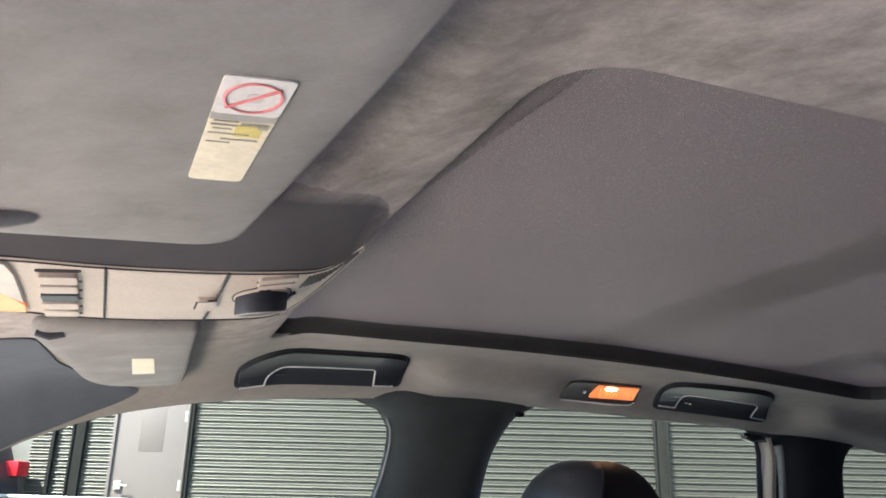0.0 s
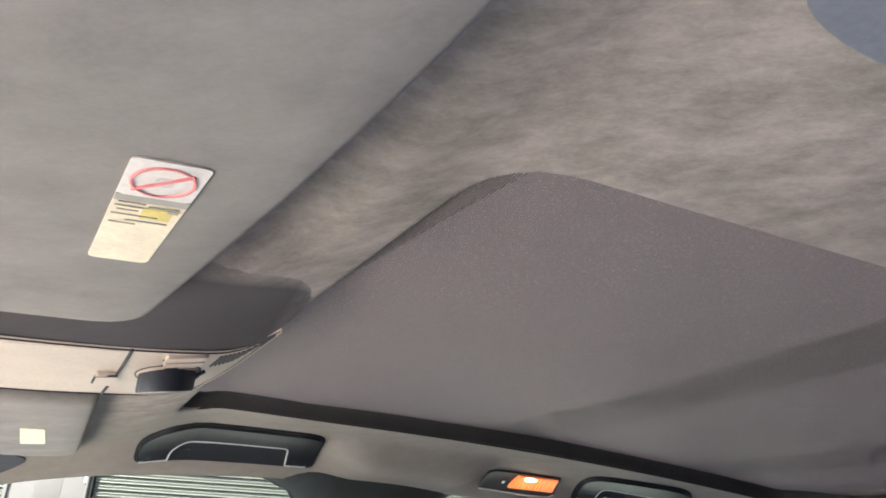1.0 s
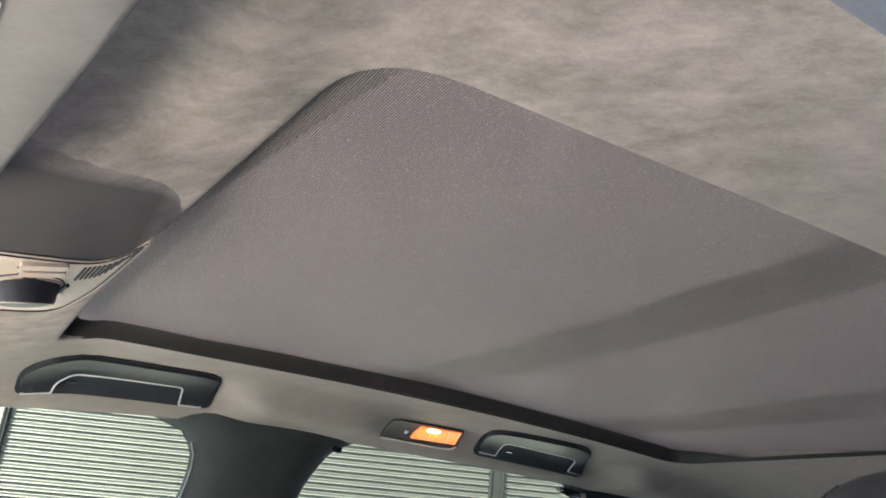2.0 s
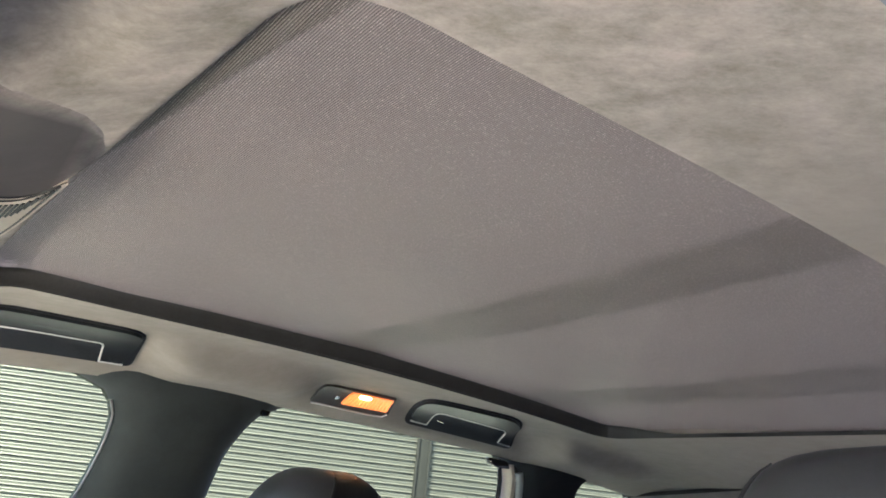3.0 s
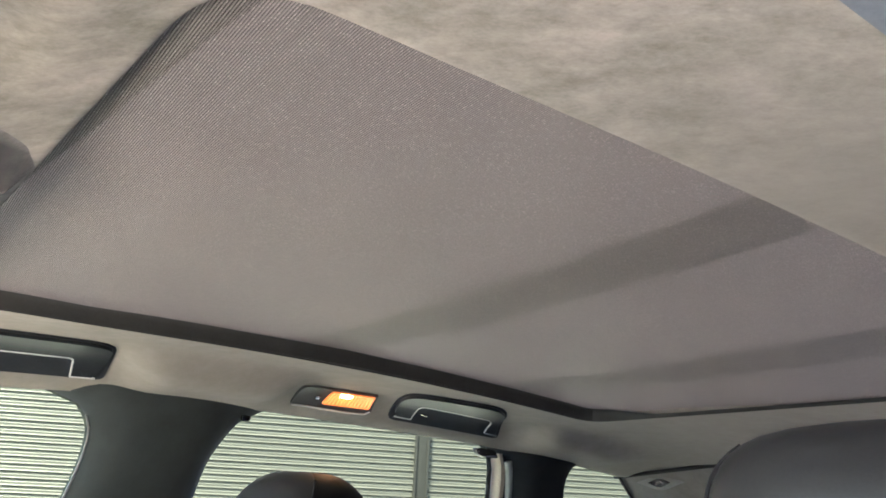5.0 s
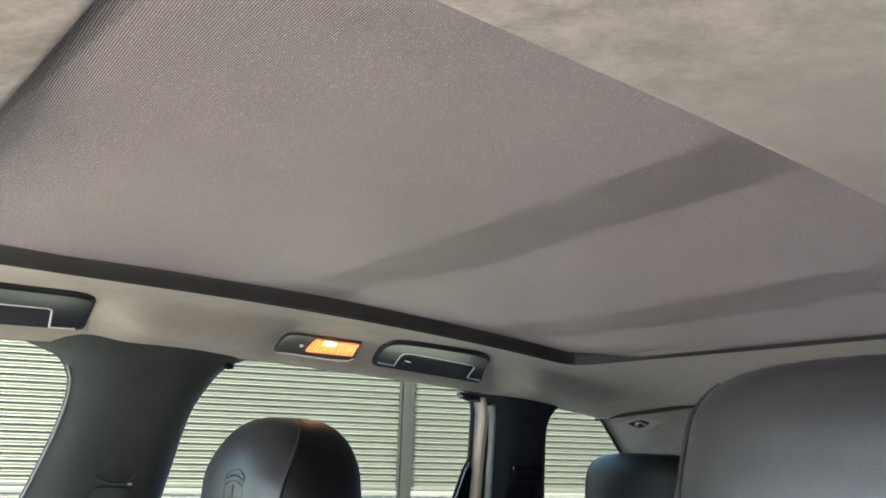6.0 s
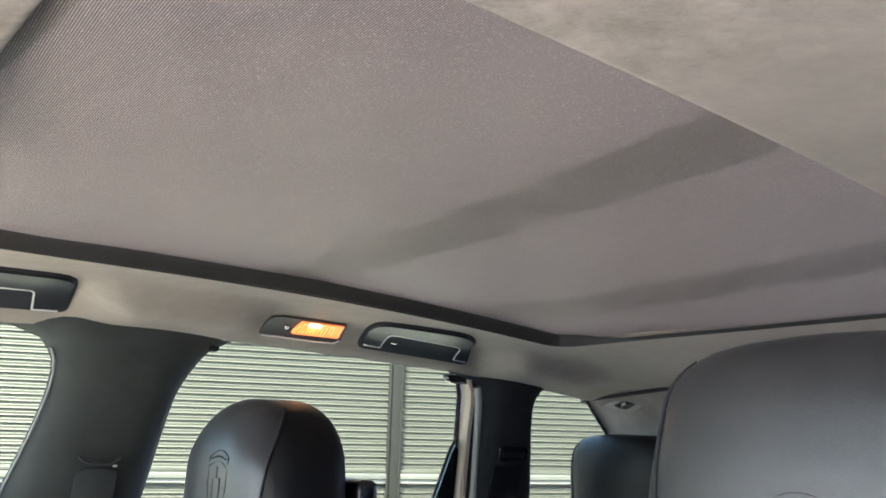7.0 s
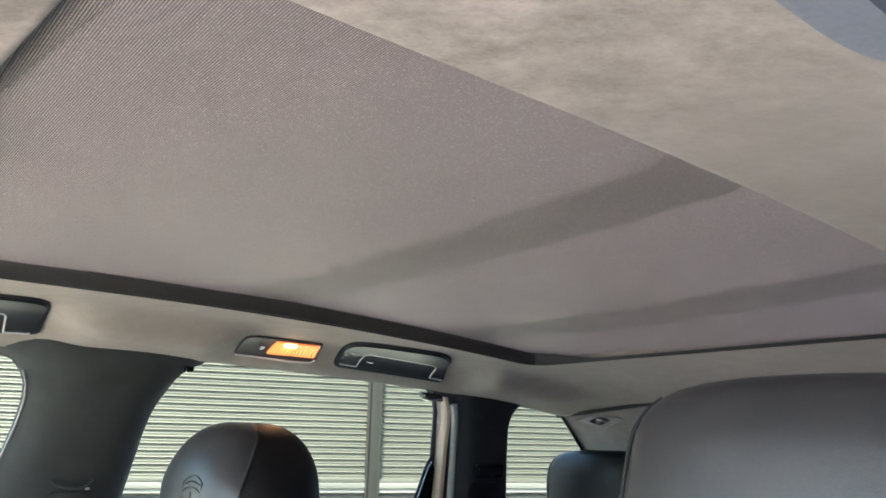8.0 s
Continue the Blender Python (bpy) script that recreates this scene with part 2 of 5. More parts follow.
LEATHER = material("black_leather", (0.012, 0.0122, 0.012), rough=0.45, spec=0.2, vary=0.12, scale=60, bump=0.12, bump_scale=900, rough_vary=0.15)
LEATHER_GREY = material("grey_leather", (0.034, 0.034, 0.036), rough=0.38, spec=0.45, vary=0.1, scale=30, bump=0.12, bump_scale=900, rough_vary=0.12)
CREST = material("embossed_leather", (0.026, 0.026, 0.026), rough=0.5, spec=0.3)
THREAD = material("dark_thread", (0.02, 0.02, 0.022), rough=0.8)
LENS = glowing("amber_lens", (1.0, 0.16, 0.02), 0.06)
LENS_RIB = glowing("amber_rib", (1.0, 0.26, 0.035), 0.12)
BULB = glowing("warm_bulb", (1.0, 0.55, 0.20), 5.0, base=(1, 0.9, 0.7))
CREAM = material("cream_door_frame", (0.62, 0.53, 0.40), rough=0.4, vary=0.05)
GLASS = clear_glass("window_glass")
GREEN_GLASS = tinted_glass("windscreen_glass", (0.93, 0.95, 0.87))
HALF_SHADE = tinted_glass("half_shade_strip", (0.50, 0.50, 0.50))
SLAT = material("shutter_metal", (0.053, 0.0515, 0.0415), rough=0.45, metal=0.3, vary=0.10, scale=4, stretch=(0.4, 1, 6), fine=0.05, random=0.10)
POST = material("shutter_post", (0.0170, 0.0168, 0.0154), rough=0.7, spec=0.03, vary=0.12, scale=8)
DOOR_PAINT = material("door_paint", (0.098, 0.080, 0.072), rough=0.5, vary=0.05, scale=5)
STEEL_BAR = material("galvanised_bar", (0.070, 0.068, 0.060), rough=0.5, vary=0.10, scale=6)
WHITE_METAL = material("white_metal", (0.40, 0.39, 0.37), rough=0.4, vary=0.06)
RENDERED_WALL = material("rendered_wall", (0.13, 0.125, 0.115), rough=0.9, vary=0.12, scale=3, bump=0.4, bump_scale=120)
RENDERED_DARK = material("dark_render", (0.075, 0.078, 0.085), rough=0.9, vary=0.12, scale=3, bump=0.4, bump_scale=120)
CONCRETE = material("concrete", (0.17, 0.166, 0.146), rough=0.9, vary=0.18, scale=0.8, fine=0.1, fine_scale=40, bump=0.4, bump_scale=90)
CABIN = material("cabin_trim", (0.03, 0.03, 0.029), rough=0.8, vary=0.1)
CUSHION = material("dark_leather", (0.03, 0.029, 0.028), rough=0.55, vary=0.08, bump=0.1)
DASH = material("beige_dashboard", (0.80, 0.66, 0.48), rough=0.7, vary=0.08)
BODY_PAINT = material("body_paint", (0.30, 0.30, 0.31), rough=0.3, metal=0.4, vary=0.03)
CAR_DARK = material("dark_car_paint", (0.03, 0.03, 0.035), rough=0.3)
RED_LAMP = material("red_lamp", (0.36, 0.015, 0.02), rough=0.2)


# ---------------------------------------------------------------- helpers
def thing(name, label, category, at=(0, 0, 0), group="", kind=""):
    ob = new(name)
    ob.empty_display_size = 0.05
    ob.matrix_world = at if isinstance(at, Matrix) else Matrix.Translation(at)
    return tagged(ob, label, category, group, kind)


def mesh_object(name, bm, mat, smooth=True, angle=40.0):
    bmesh.ops.recalc_face_normals(bm, faces=bm.faces)
    for f in bm.faces:
        f.smooth = smooth
    if smooth:
        for e in bm.edges:
            if len(e.link_faces) == 2 and e.calc_face_angle(0.0) > radians(angle):
                e.smooth = False
    me = bpy.data.meshes.new(name)
    bm.to_mesh(me)
    bm.free()
    me.materials.append(mat)
    return new(name, me)


def part(name, bm, mat, parent, label="", smooth=True, angle=40.0):
    """One mesh under a thing or a part; its points are in the thing's own space."""
    ob = mesh_object(name, bm, mat, smooth, angle)
    ob.parent = parent
    return tagged(ob, label)


def box(bm, x0, x1, y0, y1, z0, z1, bevel=0.0, segments=2):
    verts = bmesh.ops.create_cube(bm, size=1)["verts"]
    for v in verts:
        v.co = ((x0 + x1) / 2 + v.co.x * (x1 - x0), (y0 + y1) / 2 + v.co.y * (y1 - y0), (z0 + z1) / 2 + v.co.z * (z1 - z0))
    if bevel:
        edges = list({e for v in verts for e in v.link_edges})
        bmesh.ops.bevel(bm, geom=edges, offset=bevel, segments=segments, affect="EDGES", profile=0.6)
    return bm


def boxed(*a, **k):
    return box(bmesh.new(), *a, **k)


def loft(rows, closed=False, bm=None):
    """Faces between rows of points of equal number; closed joins each row's ends."""
    bm = bm or bmesh.new()
    grid = [[bm.verts.new(p) for p in row] for row in rows]
    for a, b in zip(grid, grid[1:]):
        n = len(a)
        for i in range(n if closed else n - 1):
            j = (i + 1) % n
            bm.faces.new((a[i], a[j], b[j], b[i]))
    return bm


def slab_of(rows, offset):
    """A sheet given as rows of points, made solid by a second sheet at the given offset."""
    bm = loft(rows)
    back = [[Vector(p) + Vector(offset) for p in row] for row in rows]
    loft(back, bm=bm)
    nr, nc = len(rows), len(rows[0])
    bm.verts.ensure_lookup_table()
    v, half = list(bm.verts), nr * nc
    rim = [(0, c) for c in range(nc)] + [(r, nc - 1) for r in range(1, nr)] + [(nr - 1, c) for c in range(nc - 2, -1, -1)] + [(r, 0) for r in range(nr - 2, 0, -1)]
    ids = [r * nc + c for r, c in rim]
    for i, j in zip(ids, ids[1:] + ids[:1]):
        bm.faces.new((v[i], v[j], v[half + j], v[half + i]))
    return bm


def prism(outline, depth, bevel=0.0, segments=2, bm=None):
    """An outline in x, y, extruded along z by depth, with its edges rounded."""
    bm = bm or bmesh.new()
    bottom = [bm.verts.new((x, y, 0)) for x, y in outline]
    top = [bm.verts.new((x, y, depth)) for x, y in outline]
    n = len(outline)
    faces = [bm.faces.new(bottom[::-1]), bm.faces.new(top)]
    faces += [bm.faces.new((bottom[i], bottom[(i + 1) % n], top[(i + 1) % n], top[i])) for i in range(n)]
    if bevel:
        edges = [e for f in faces[:2] for e in f.edges]
        bmesh.ops.bevel(bm, geom=list(set(edges)), offset=bevel, segments=segments, affect="EDGES", clamp_overlap=True, profile=0.5)
    return bm


def tube(points, radius, sides=8, bm=None, closed=False, flat=1.0):
    bm = bm or bmesh.new()
    pts = [Vector(p) for p in points]
    rows = []
    for i, p in enumerate(pts):
        a = pts[i - 1] if i or closed else p
        b = pts[(i + 1) % len(pts)] if i < len(pts) - 1 or closed else p
        d = (b - a).normalized()
        side = d.cross(Vector((0.31, 0.2, 0.93))).normalized()
        up = side.cross(d)
        rows.append([p + radius * (math.cos(q) * side + flat * math.sin(q) * up) for q in (2 * math.pi * k / sides for k in range(sides))])
    if closed:
        rows.append(rows[0])
        loft(rows, True, bm)
        bmesh.ops.remove_doubles(bm, verts=bm.verts, dist=1e-6)
    else:
        loft(rows, True, bm)
        bm.verts.ensure_lookup_table()
        vs = list(bm.verts)[-len(rows) * sides:]
        bm.faces.new(vs[:sides][::-1])
        bm.faces.new(vs[-sides:])
    return bm


def rounded(points, radius, steps=5):
    """A closed outline with its corners rounded; radius may be a list."""
    out = []
    n = len(points)
    for i, p in enumerate(points):
        r = radius[i] if isinstance(radius, (list, tuple)) else radius
        p = Vector(p).to_2d()
        a, b = (Vector(points[i - 1]).to_2d() - p), (Vector(points[(i + 1) % n]).to_2d() - p)
        if r <= 0:
            out.append(tuple(p))
            continue
        ra, rb = min(r, a.length * 0.49), min(r, b.length * 0.49)
        s, e = p + a.normalized() * ra, p + b.normalized() * rb
        for k in range(steps + 1):
            t = k / steps
            out.append(tuple(s * (1 - t) ** 2 + 2 * p * t * (1 - t) + e * t * t))
    return out


def curve_through(table, x):
    """A smooth value at x from rows of (x, value)."""
    if x <= table[0][0]:
        return table[0][1]
    if x >= table[-1][0]:
        return table[-1][1]
    for k in range(len(table) - 1):
        (x0, v0), (x1, v1) = table[k], table[k + 1]
        if x <= x1:
            xm, vm = table[max(k - 1, 0)]
            xp, vp = table[min(k + 2, len(table) - 1)]
            m0 = (v1 - vm) / (x1 - xm)
            m1 = (vp - v0) / (xp - x0)
            h = x1 - x0
            t = (x - x0) / h
            return (2 * t ** 3 - 3 * t * t + 1) * v0 + (t ** 3 - 2 * t * t + t) * h * m0 + (3 * t * t - 2 * t ** 3) * v1 + (t ** 3 - t * t) * h * m1


def arc_points(path, n):
    """n points at even steps along a closed outline, starting at its first."""
    pts = [Vector(p).to_2d() for p in path] + [Vector(path[0]).to_2d()]
    d = [0.0]
    for a, b in zip(pts, pts[1:]):
        d.append(d[-1] + (b - a).length)
    out, k = [], 0
    for i in range(n):
        s = d[-1] * i / n
        while d[k + 1] < s:
            k += 1
        f = (s - d[k]) / max(d[k + 1] - d[k], 1e-9)
        out.append(pts[k].lerp(pts[k + 1], f))
    return out


# ---------------------------------------------------------------- the cabin's roof
# x runs to the rear of the car, y to its right side, z up; the right-hand side is the far one.
Y_NEAR, Y_FAR, X_REAR = 0.297, 1.003, 1.190        # the opening of the roof blind
OUT_NEAR, OUT_FAR, OUT_FRONT, OUT_REAR = 0.055, 1.220, -0.24, 1.47


FRONT_FALL = [(-0.30, 0.075), (-0.15, 0.053), (-0.05, 0.043), (0.05, 0.034), (0.09, 0.027), (0.135, 0.011), (0.160, 0.003), (0.180, 0.0), (0.30, 0.0)]


def roof_z(x, y):
    """The lining's height before it turns down to the door rails."""
    z = 1.602 - 0.028 * (y - Y_NEAR)
    if x > 0.4:
        z -= 0.045 * ((x - 0.4) / 0.85) ** 2
    if x > 1.27:
        z -= 0.06 * (x - 1.27)
    if x < 0.30:
        z -= curve_through(FRONT_FALL, x)
    return z


RAIL_LOW = [(-0.26, 1.372), (-0.196, 1.424), (-0.13, 1.457), (-0.06, 1.482), (0.06, 1.506), (0.185, 1.519), (0.30, 1.527), (0.45, 1.533), (0.60, 1.530),
            (0.87, 1.520), (1.06, 1.511), (1.20, 1.500), (1.34, 1.487), (1.48, 1.470)]
RAIL_FALL = [(0.0, 0.0), (0.27, 0.01), (0.50, 0.03), (0.62, 0.09), (0.73, 0.29), (0.82, 0.58), (0.91, 0.85), (1.0, 1.0)]

PILLAR_FALL = [(0.0, 0.0), (0.16, 0.01), (0.26, 0.08), (0.34, 0.36), (0.42, 0.70), (0.52, 0.88), (0.75, 0.96), (1.0, 1.0)]


def ease(v):
    v = min(1.0, max(0.0, v))
    return v * v * (3 - 2 * v)


def lining_z(x, y):
    """The lining with its door rails and the pocket behind the driver's sun visor."""
    z = roof_z(x, y) + 0.022 * ease((0.135 - x) / 0.05) * ease((0.46 - y) / 0.06)
    low = curve_through(RAIL_LOW, x)
    if y > Y_FAR:
        s = (y - Y_FAR) / (OUT_FAR - Y_FAR)
        # over the pillars the lining swells inward and drops in one steep face to the trim
        over = max(ease((x - 0.34) / 0.09) * ease((0.655 - x) / 0.09), ease((x - 1.085) / 0.07) * ease((1.44 - x) / 0.14))
        return z + (low - z) * (curve_through(RAIL_FALL, s) * (1 - over) + curve_through(PILLAR_FALL, s) * over)
    if y < Y_NEAR:
        return z - 0.036 * ((Y_NEAR - y) / (Y_NEAR - OUT_NEAR)) ** 3
    return z


HOLE = rounded([(0.176, 0.303), (1.205, 0.284), (1.130, 1.000), (0.124, 0.992), (0.131, 0.80), (0.147, 0.60), (0.163, 0.44)],
               [0.048, 0.05, 0.045, 0.022, 0.10, 0.10, 0.06], steps=10)
N_RING = 240
inner = arc_points(HOLE, N_RING)


def outward(p):
    """The point of the lining's outer border that lies outward of an opening's point."""
    cx, cy = 0.66, 0.655
    dx, dy = p.x - cx, p.y - cy
    k = min((OUT_REAR - cx) / dx if dx > 1e-6 else 9e9, (OUT_FRONT - cx) / dx if dx < -1e-6 else 9e9,
            (OUT_FAR - cy) / dy if dy > 1e-6 else 9e9, (OUT_NEAR - cy) / dy if dy < -1e-6 else 9e9)
    return Vector((cx + dx * k, cy + dy * k))


def build_ceiling():
    outer = [outward(p) for p in inner]
    rows = []
    # the lip: down out of the opening, round, then outward
    for o, dz in ((0.003, 0.014), (0.001, 0.006), (0.0, 0.002), (0.002, 0.0), (0.006, 0.0)):
        row = []
        for i, p in enumerate(inner):
            t = (inner[(i + 1) % N_RING] - inner[i - 1]).normalized()
            nrm = Vector((-t.y, t.x))
            if nrm.dot(Vector((0.66, 0.655)) - p) < 0:
                nrm = -nrm
            q = p - nrm * o
            row.append((q.x, q.y, lining_z(q.x, q.y) + dz))
        rows.append(row)
    for k in range(1, 31):
        s = (k / 30)
        row = []
        for p, q in zip(inner, outer):
            c = (p + (p - Vector((0.66, 0.655))).normalized() * 0.006).lerp(q, s)
            row.append((c.x, c.y, lining_z(c.x, c.y)))
        rows.append(row)
    # the border turns up behind the trims
    rows.append([(q.x + (q.x - 0.66) * 0.01, q.y + (q.y - 0.655) * 0.02, lining_z(q.x, q.y) + 0.012) for q in outer])
    rows.append([(q.x + (q.x - 0.66) * 0.01, q.y + (q.y - 0.655) * 0.02, lining_z(q.x, q.y) + 0.05) for q in outer])
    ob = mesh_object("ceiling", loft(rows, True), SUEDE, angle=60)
    return tagged(ob, "mottled grey suede headlining of a car roof", "headlining", kind="structure")


build_ceiling()


def skin_z(x, y):
    return 1.690 - 0.06 * ((y - 0.655) / 0.67) ** 4 - 0.07 * ((x - 0.6) / 0.95) ** 2


def build_roof_shell():
    """The car's outer roof round its glass panels, with a cross member and an added shading strip under the glass."""
    xs = [-0.30, -0.10, 0.06, 0.30, 0.55, 0.80, 1.05, 1.26, 1.42, 1.55]
    ys = [-0.02, 0.06, 0.14, 0.22, 0.40, 0.655, 0.90, 1.09, 1.17, 1.25, 1.325]
    bm = bmesh.new()
    for dz in (0.0, -0.03):
        v = [[bm.verts.new((x, y, skin_z(x, y) + dz)) for y in ys] for x in xs]
        for a in range(len(xs) - 1):
            for b in range(len(ys) - 1):
                if not (2 <= a < 7 and 3 <= b < 7):
                    bm.faces.new((v[a][b], v[a + 1][b], v[a + 1][b + 1], v[a][b + 1]))
    tagged(mesh_object("roof", bm, BODY_PAINT), "grey painted steel car roof round the glass panels", "car roof", kind="structure")
    win = thing("roof_window", "panoramic roof glass above the cloth blind", "roof window", kind="structure")
    rows = [[(x, y, skin_z(x, y) - 0.012) for y in [0.21 + 0.89 * k / 10 for k in range(11)]] for x in [0.05 + 1.22 * k / 10 for k in range(11)]]
    pane = part("pane", slab_of(rows, (0, 0, 0.005)), GLASS, win, "clear roof glass")
    pane.visible_shadow = False
    for x0, x1, mat, label in BARS:
        # each member hangs low over the cloth beside the driver and rises to the glass on the far side
        ys = [0.20 + 0.91 * k / 12 for k in range(13)]
        # slope chosen so the band of shade weakens towards the far side
        rows = [[(x, y, skin_z(x, y) - 0.030 - 0.022 * (1 - ease((y - 0.25) / 0.6))) for y in ys] for x in (x0, (x0 + x1) / 2, x1)]
        part("cross_member", slab_of(rows, (0, 0, -0.012)), mat, win, label)


# the second strip is added, half clear, to cast a fainter band on the cloth
BARS = ((0.523, 0.600, BLACK_MATT, "black steel cross member under the glass"), (0.865, 0.955, HALF_SHADE, "unseen half-clear strip added under the roof glass to shade the cloth"))
build_roof_shell()


LIFT = [(0.10, 0.020), (0.35, 0.017), (0.50, 0.012), (0.70, 0.008), (1.20, 0.007), (1.30, 0.007)]


def build_blind():
    """Cloth blind drawn across the roof opening, with shade painted along its front and the black frame beside it."""
    blind = thing("roof_blind", "taut ribbed grey cloth blind closing the panoramic roof opening", "roof blind", (0.7, 0.65, 1.6))
    inv = blind.matrix_world.inverted()
    ys = [0.265 + (1.035 - 0.265) * j / 24 for j in range(25)]

    def far_rise(x):
        return 0.013 * min(1.0, max(0.0, (x - 0.28) / 0.35))

    def cloth_z(x, y):
        return roof_z(max(x, 0.18), y) + curve_through(LIFT, x) * (0.35 + 0.65 * ease((y - 0.30) / 0.5)) + far_rise(x) * ease((y - 0.62) / 0.4)

    rows = [[inv @ Vector((x, y, cloth_z(x, y))) for y in ys] for x in [0.108 + (1.25 - 0.108) * i / 46 for i in range(47)]]
    part("cloth", slab_of(rows, (0, 0, 0.002)), BLIND, blind)
    # front shade: a darker strip laid under the cloth's leading edge as its shade
    rows = []
    for i in range(9):
        row = []
        for y in ys:
            lead = curve_through([(0.265, 0.200), (0.34, 0.185), (0.42, 0.173), (0.50, 0.166), (0.60, 0.157), (0.80, 0.140), (1.035, 0.132)], y)
            x = lead - 0.02 + (0.021 + 0.008 * ease((0.66 - y) / 0.26)) * i / 8
            row.append(inv @ Vector((x, y, cloth_z(x, y) - 0.0008 - (0.0012 if 0 < i < 8 else 0))))
        rows.append(row)
    part("front_shade", slab_of(rows, (0, 0, 0.001)), BLIND_SHADED, blind, "darker cloth strip painted as shade along the leading edge")

    def strip(points, name, label, rise):
        """Black frame strip between cloth and lining."""
        rows = []
        for (x, y), (nx, ny) in points:
            z, h = roof_z(max(x, 0.15), y), rise(x, y)
            prof = [(-0.001, 0.000), (0.001, 0.25 * h), (0.004, 0.75 * h), (0.010, h), (0.014, h)]
            rows.append([inv @ Vector((x + nx * d, y + ny * d, z + dz - 0.0005)) for d, dz in prof])
        part(name, loft(rows), FRAME, blind, label)
    run = []
    for i, p in enumerate(inner):
        if p.x > 1.10 or p.y > 0.96:
            t = (inner[(i + 1) % N_RING] - inner[i - 1]).normalized()
            nrm = Vector((-t.y, t.x))
            if nrm.dot(Vector((0.66, 0.655)) - p) < 0:
                nrm = -nrm
            run.append(((p.x, p.y), (nrm.x, nrm.y)))
    corner = next(i for i, (p, _) in enumerate(run) if p[1] > 0.975)
    strip(run[:corner + 1], "rear_frame", "matt black frame along the cloth's end", lambda x, y: (curve_through(LIFT, x) + far_rise(x)) * (0.20 + 0.80 * ease((y - 0.84) / 0.14)))
    strip(run[corner:], "side_frame", "matt black frame along the cloth's side", lambda x, y: curve_through(LIFT, x) + far_rise(x))


build_blind()


# ---------------------------------------------------------------- side walls: pillars, windows, doors
def side_y(z):
    """How far out the far side's glass line stands at a height."""
    return 1.232 + 0.30 * (1.53 - z)


def pillar(name, label, front, back, z_low, bulge, mat, mirror=False, y_in=0.0):
    """A trim between two windows: its front and back edges as rows of (z, x), swelling into the cabin."""
    zs = [z_low + (1.545 - z_low) * i / 40 for i in range(41)]
    rows = []
    for z in zs:
        f, b = curve_through(front, z), curve_through(back, z)
        row = []
        for k in range(15):
            s = k / 14
            q = abs(2 * s - 1)
            y = side_y(z) - y_in - bulge * (1 - q ** (4.0 - 1.3 * ease((z - 1.48) / 0.045)))
            row.append((f + (b - f) * s, y if not mirror else 1.235 - y, z))
        rows.append(row)
    ob = mesh_object(name, slab_of(rows, (0, -0.03 if mirror else 0.03, 0)), mat, angle=50)
    return tagged(ob, label, "pillar trim")


B_FRONT = [(0.95, 0.240), (1.10, 0.275), (1.31, 0.333), (1.387, 0.354), (1.43, 0.363), (1.458, 0.366), (1.480, 0.365), (1.495, 0.360), (1.512, 0.347), (1.524, 0.330), (1.529, 0.305), (1.545, 0.26)]
B_BACK = [(0.95, 0.470), (1.10, 0.495), (1.287, 0.524), (1.378, 0.535), (1.443, 0.545), (1.470, 0.556), (1.488, 0.566), (1.511, 0.582), (1.524, 0.600), (1.532, 0.622), (1.545, 0.66)]
C_FRONT = [(0.95, 1.235), (1.266, 1.184), (1.40, 1.158), (1.472, 1.142), (1.492, 1.130), (1.505, 1.108), (1.545, 1.06)]
C_BACK = [(0.95, 1.42), (1.26, 1.357), (1.36, 1.330), (1.430, 1.312), (1.454, 1.310), (1.472, 1.316), (1.488, 1.332), (1.498, 1.36), (1.545, 1.44)]
b_pillar = pillar("pillar_trim", "dark grey suede trim of the middle door pillar", B_FRONT, B_BACK, 0.95, 0.045, SUEDE_DARK)
c_pillar = pillar("pillar_trim", "near-black rear pillar trim with belt slot", C_FRONT, C_BACK, 0.95, 0.05, SUEDE_BLACK)
pillar("pillar_trim", "dark grey suede trim of the driver side middle pillar", B_FRONT, B_BACK, 0.95, 0.045, SUEDE_DARK, mirror=True)
pillar("pillar_trim", "dark rear pillar trim beside the driver side rear door", C_FRONT, C_BACK, 0.95, 0.05, SUEDE_DARK, mirror=True)


def quarter_panel(mirror=False):
    """Trim behind the small rear side window, up to the tailgate."""
    edge = [(1.525, 1.425), (1.500, 1.440), (1.477, 1.458), (1.44, 1.508), (1.397, 1.563), (1.30, 1.67), (1.15, 1.79), (0.95, 1.90)]
    rows = []
    for z, x in edge:
        row = []
        for k in range(13):
            s = k / 12
            y = side_y(z) - 0.018 - 0.33 * s ** 1.2
            row.append((x + 0.10 * s, y if not mirror else 1.31 - y, z + 0.030 * s * (1 if z > 1.47 else 0.3)))
        rows.append(row)
    ob = mesh_object("quarter_trim", slab_of(rows, (0.03, -0.02 if mirror else 0.02, 0)), SUEDE_VISOR)
    tagged(ob, "pale grey suede trim panel beside the tailgate", "trim panel")


quarter_panel()
quarter_panel(True)


def seal(name, points, radius, label, mat=RUBBER):
    ob = mesh_object(name, tube(points, radius), mat)
    return tagged(ob, label, "seal")


part("edge", tube([(curve_through(C_FRONT, z) + 0.008, side_y(z) - 0.013, z) for z in [0.97 + 0.518 * i / 30 for i in range(31)]], 0.0085, 10), PILLAR_RIM, c_pillar, "pale grey front edge")
part("edge", tube([(curve_through(B_FRONT, z) - 0.002, side_y(z) - 0.002, z) for z in [0.97 + 0.53 * i / 30 for i in range(31)]], 0.0017), PALE_EDGE, b_pillar, "pale grey front edge")
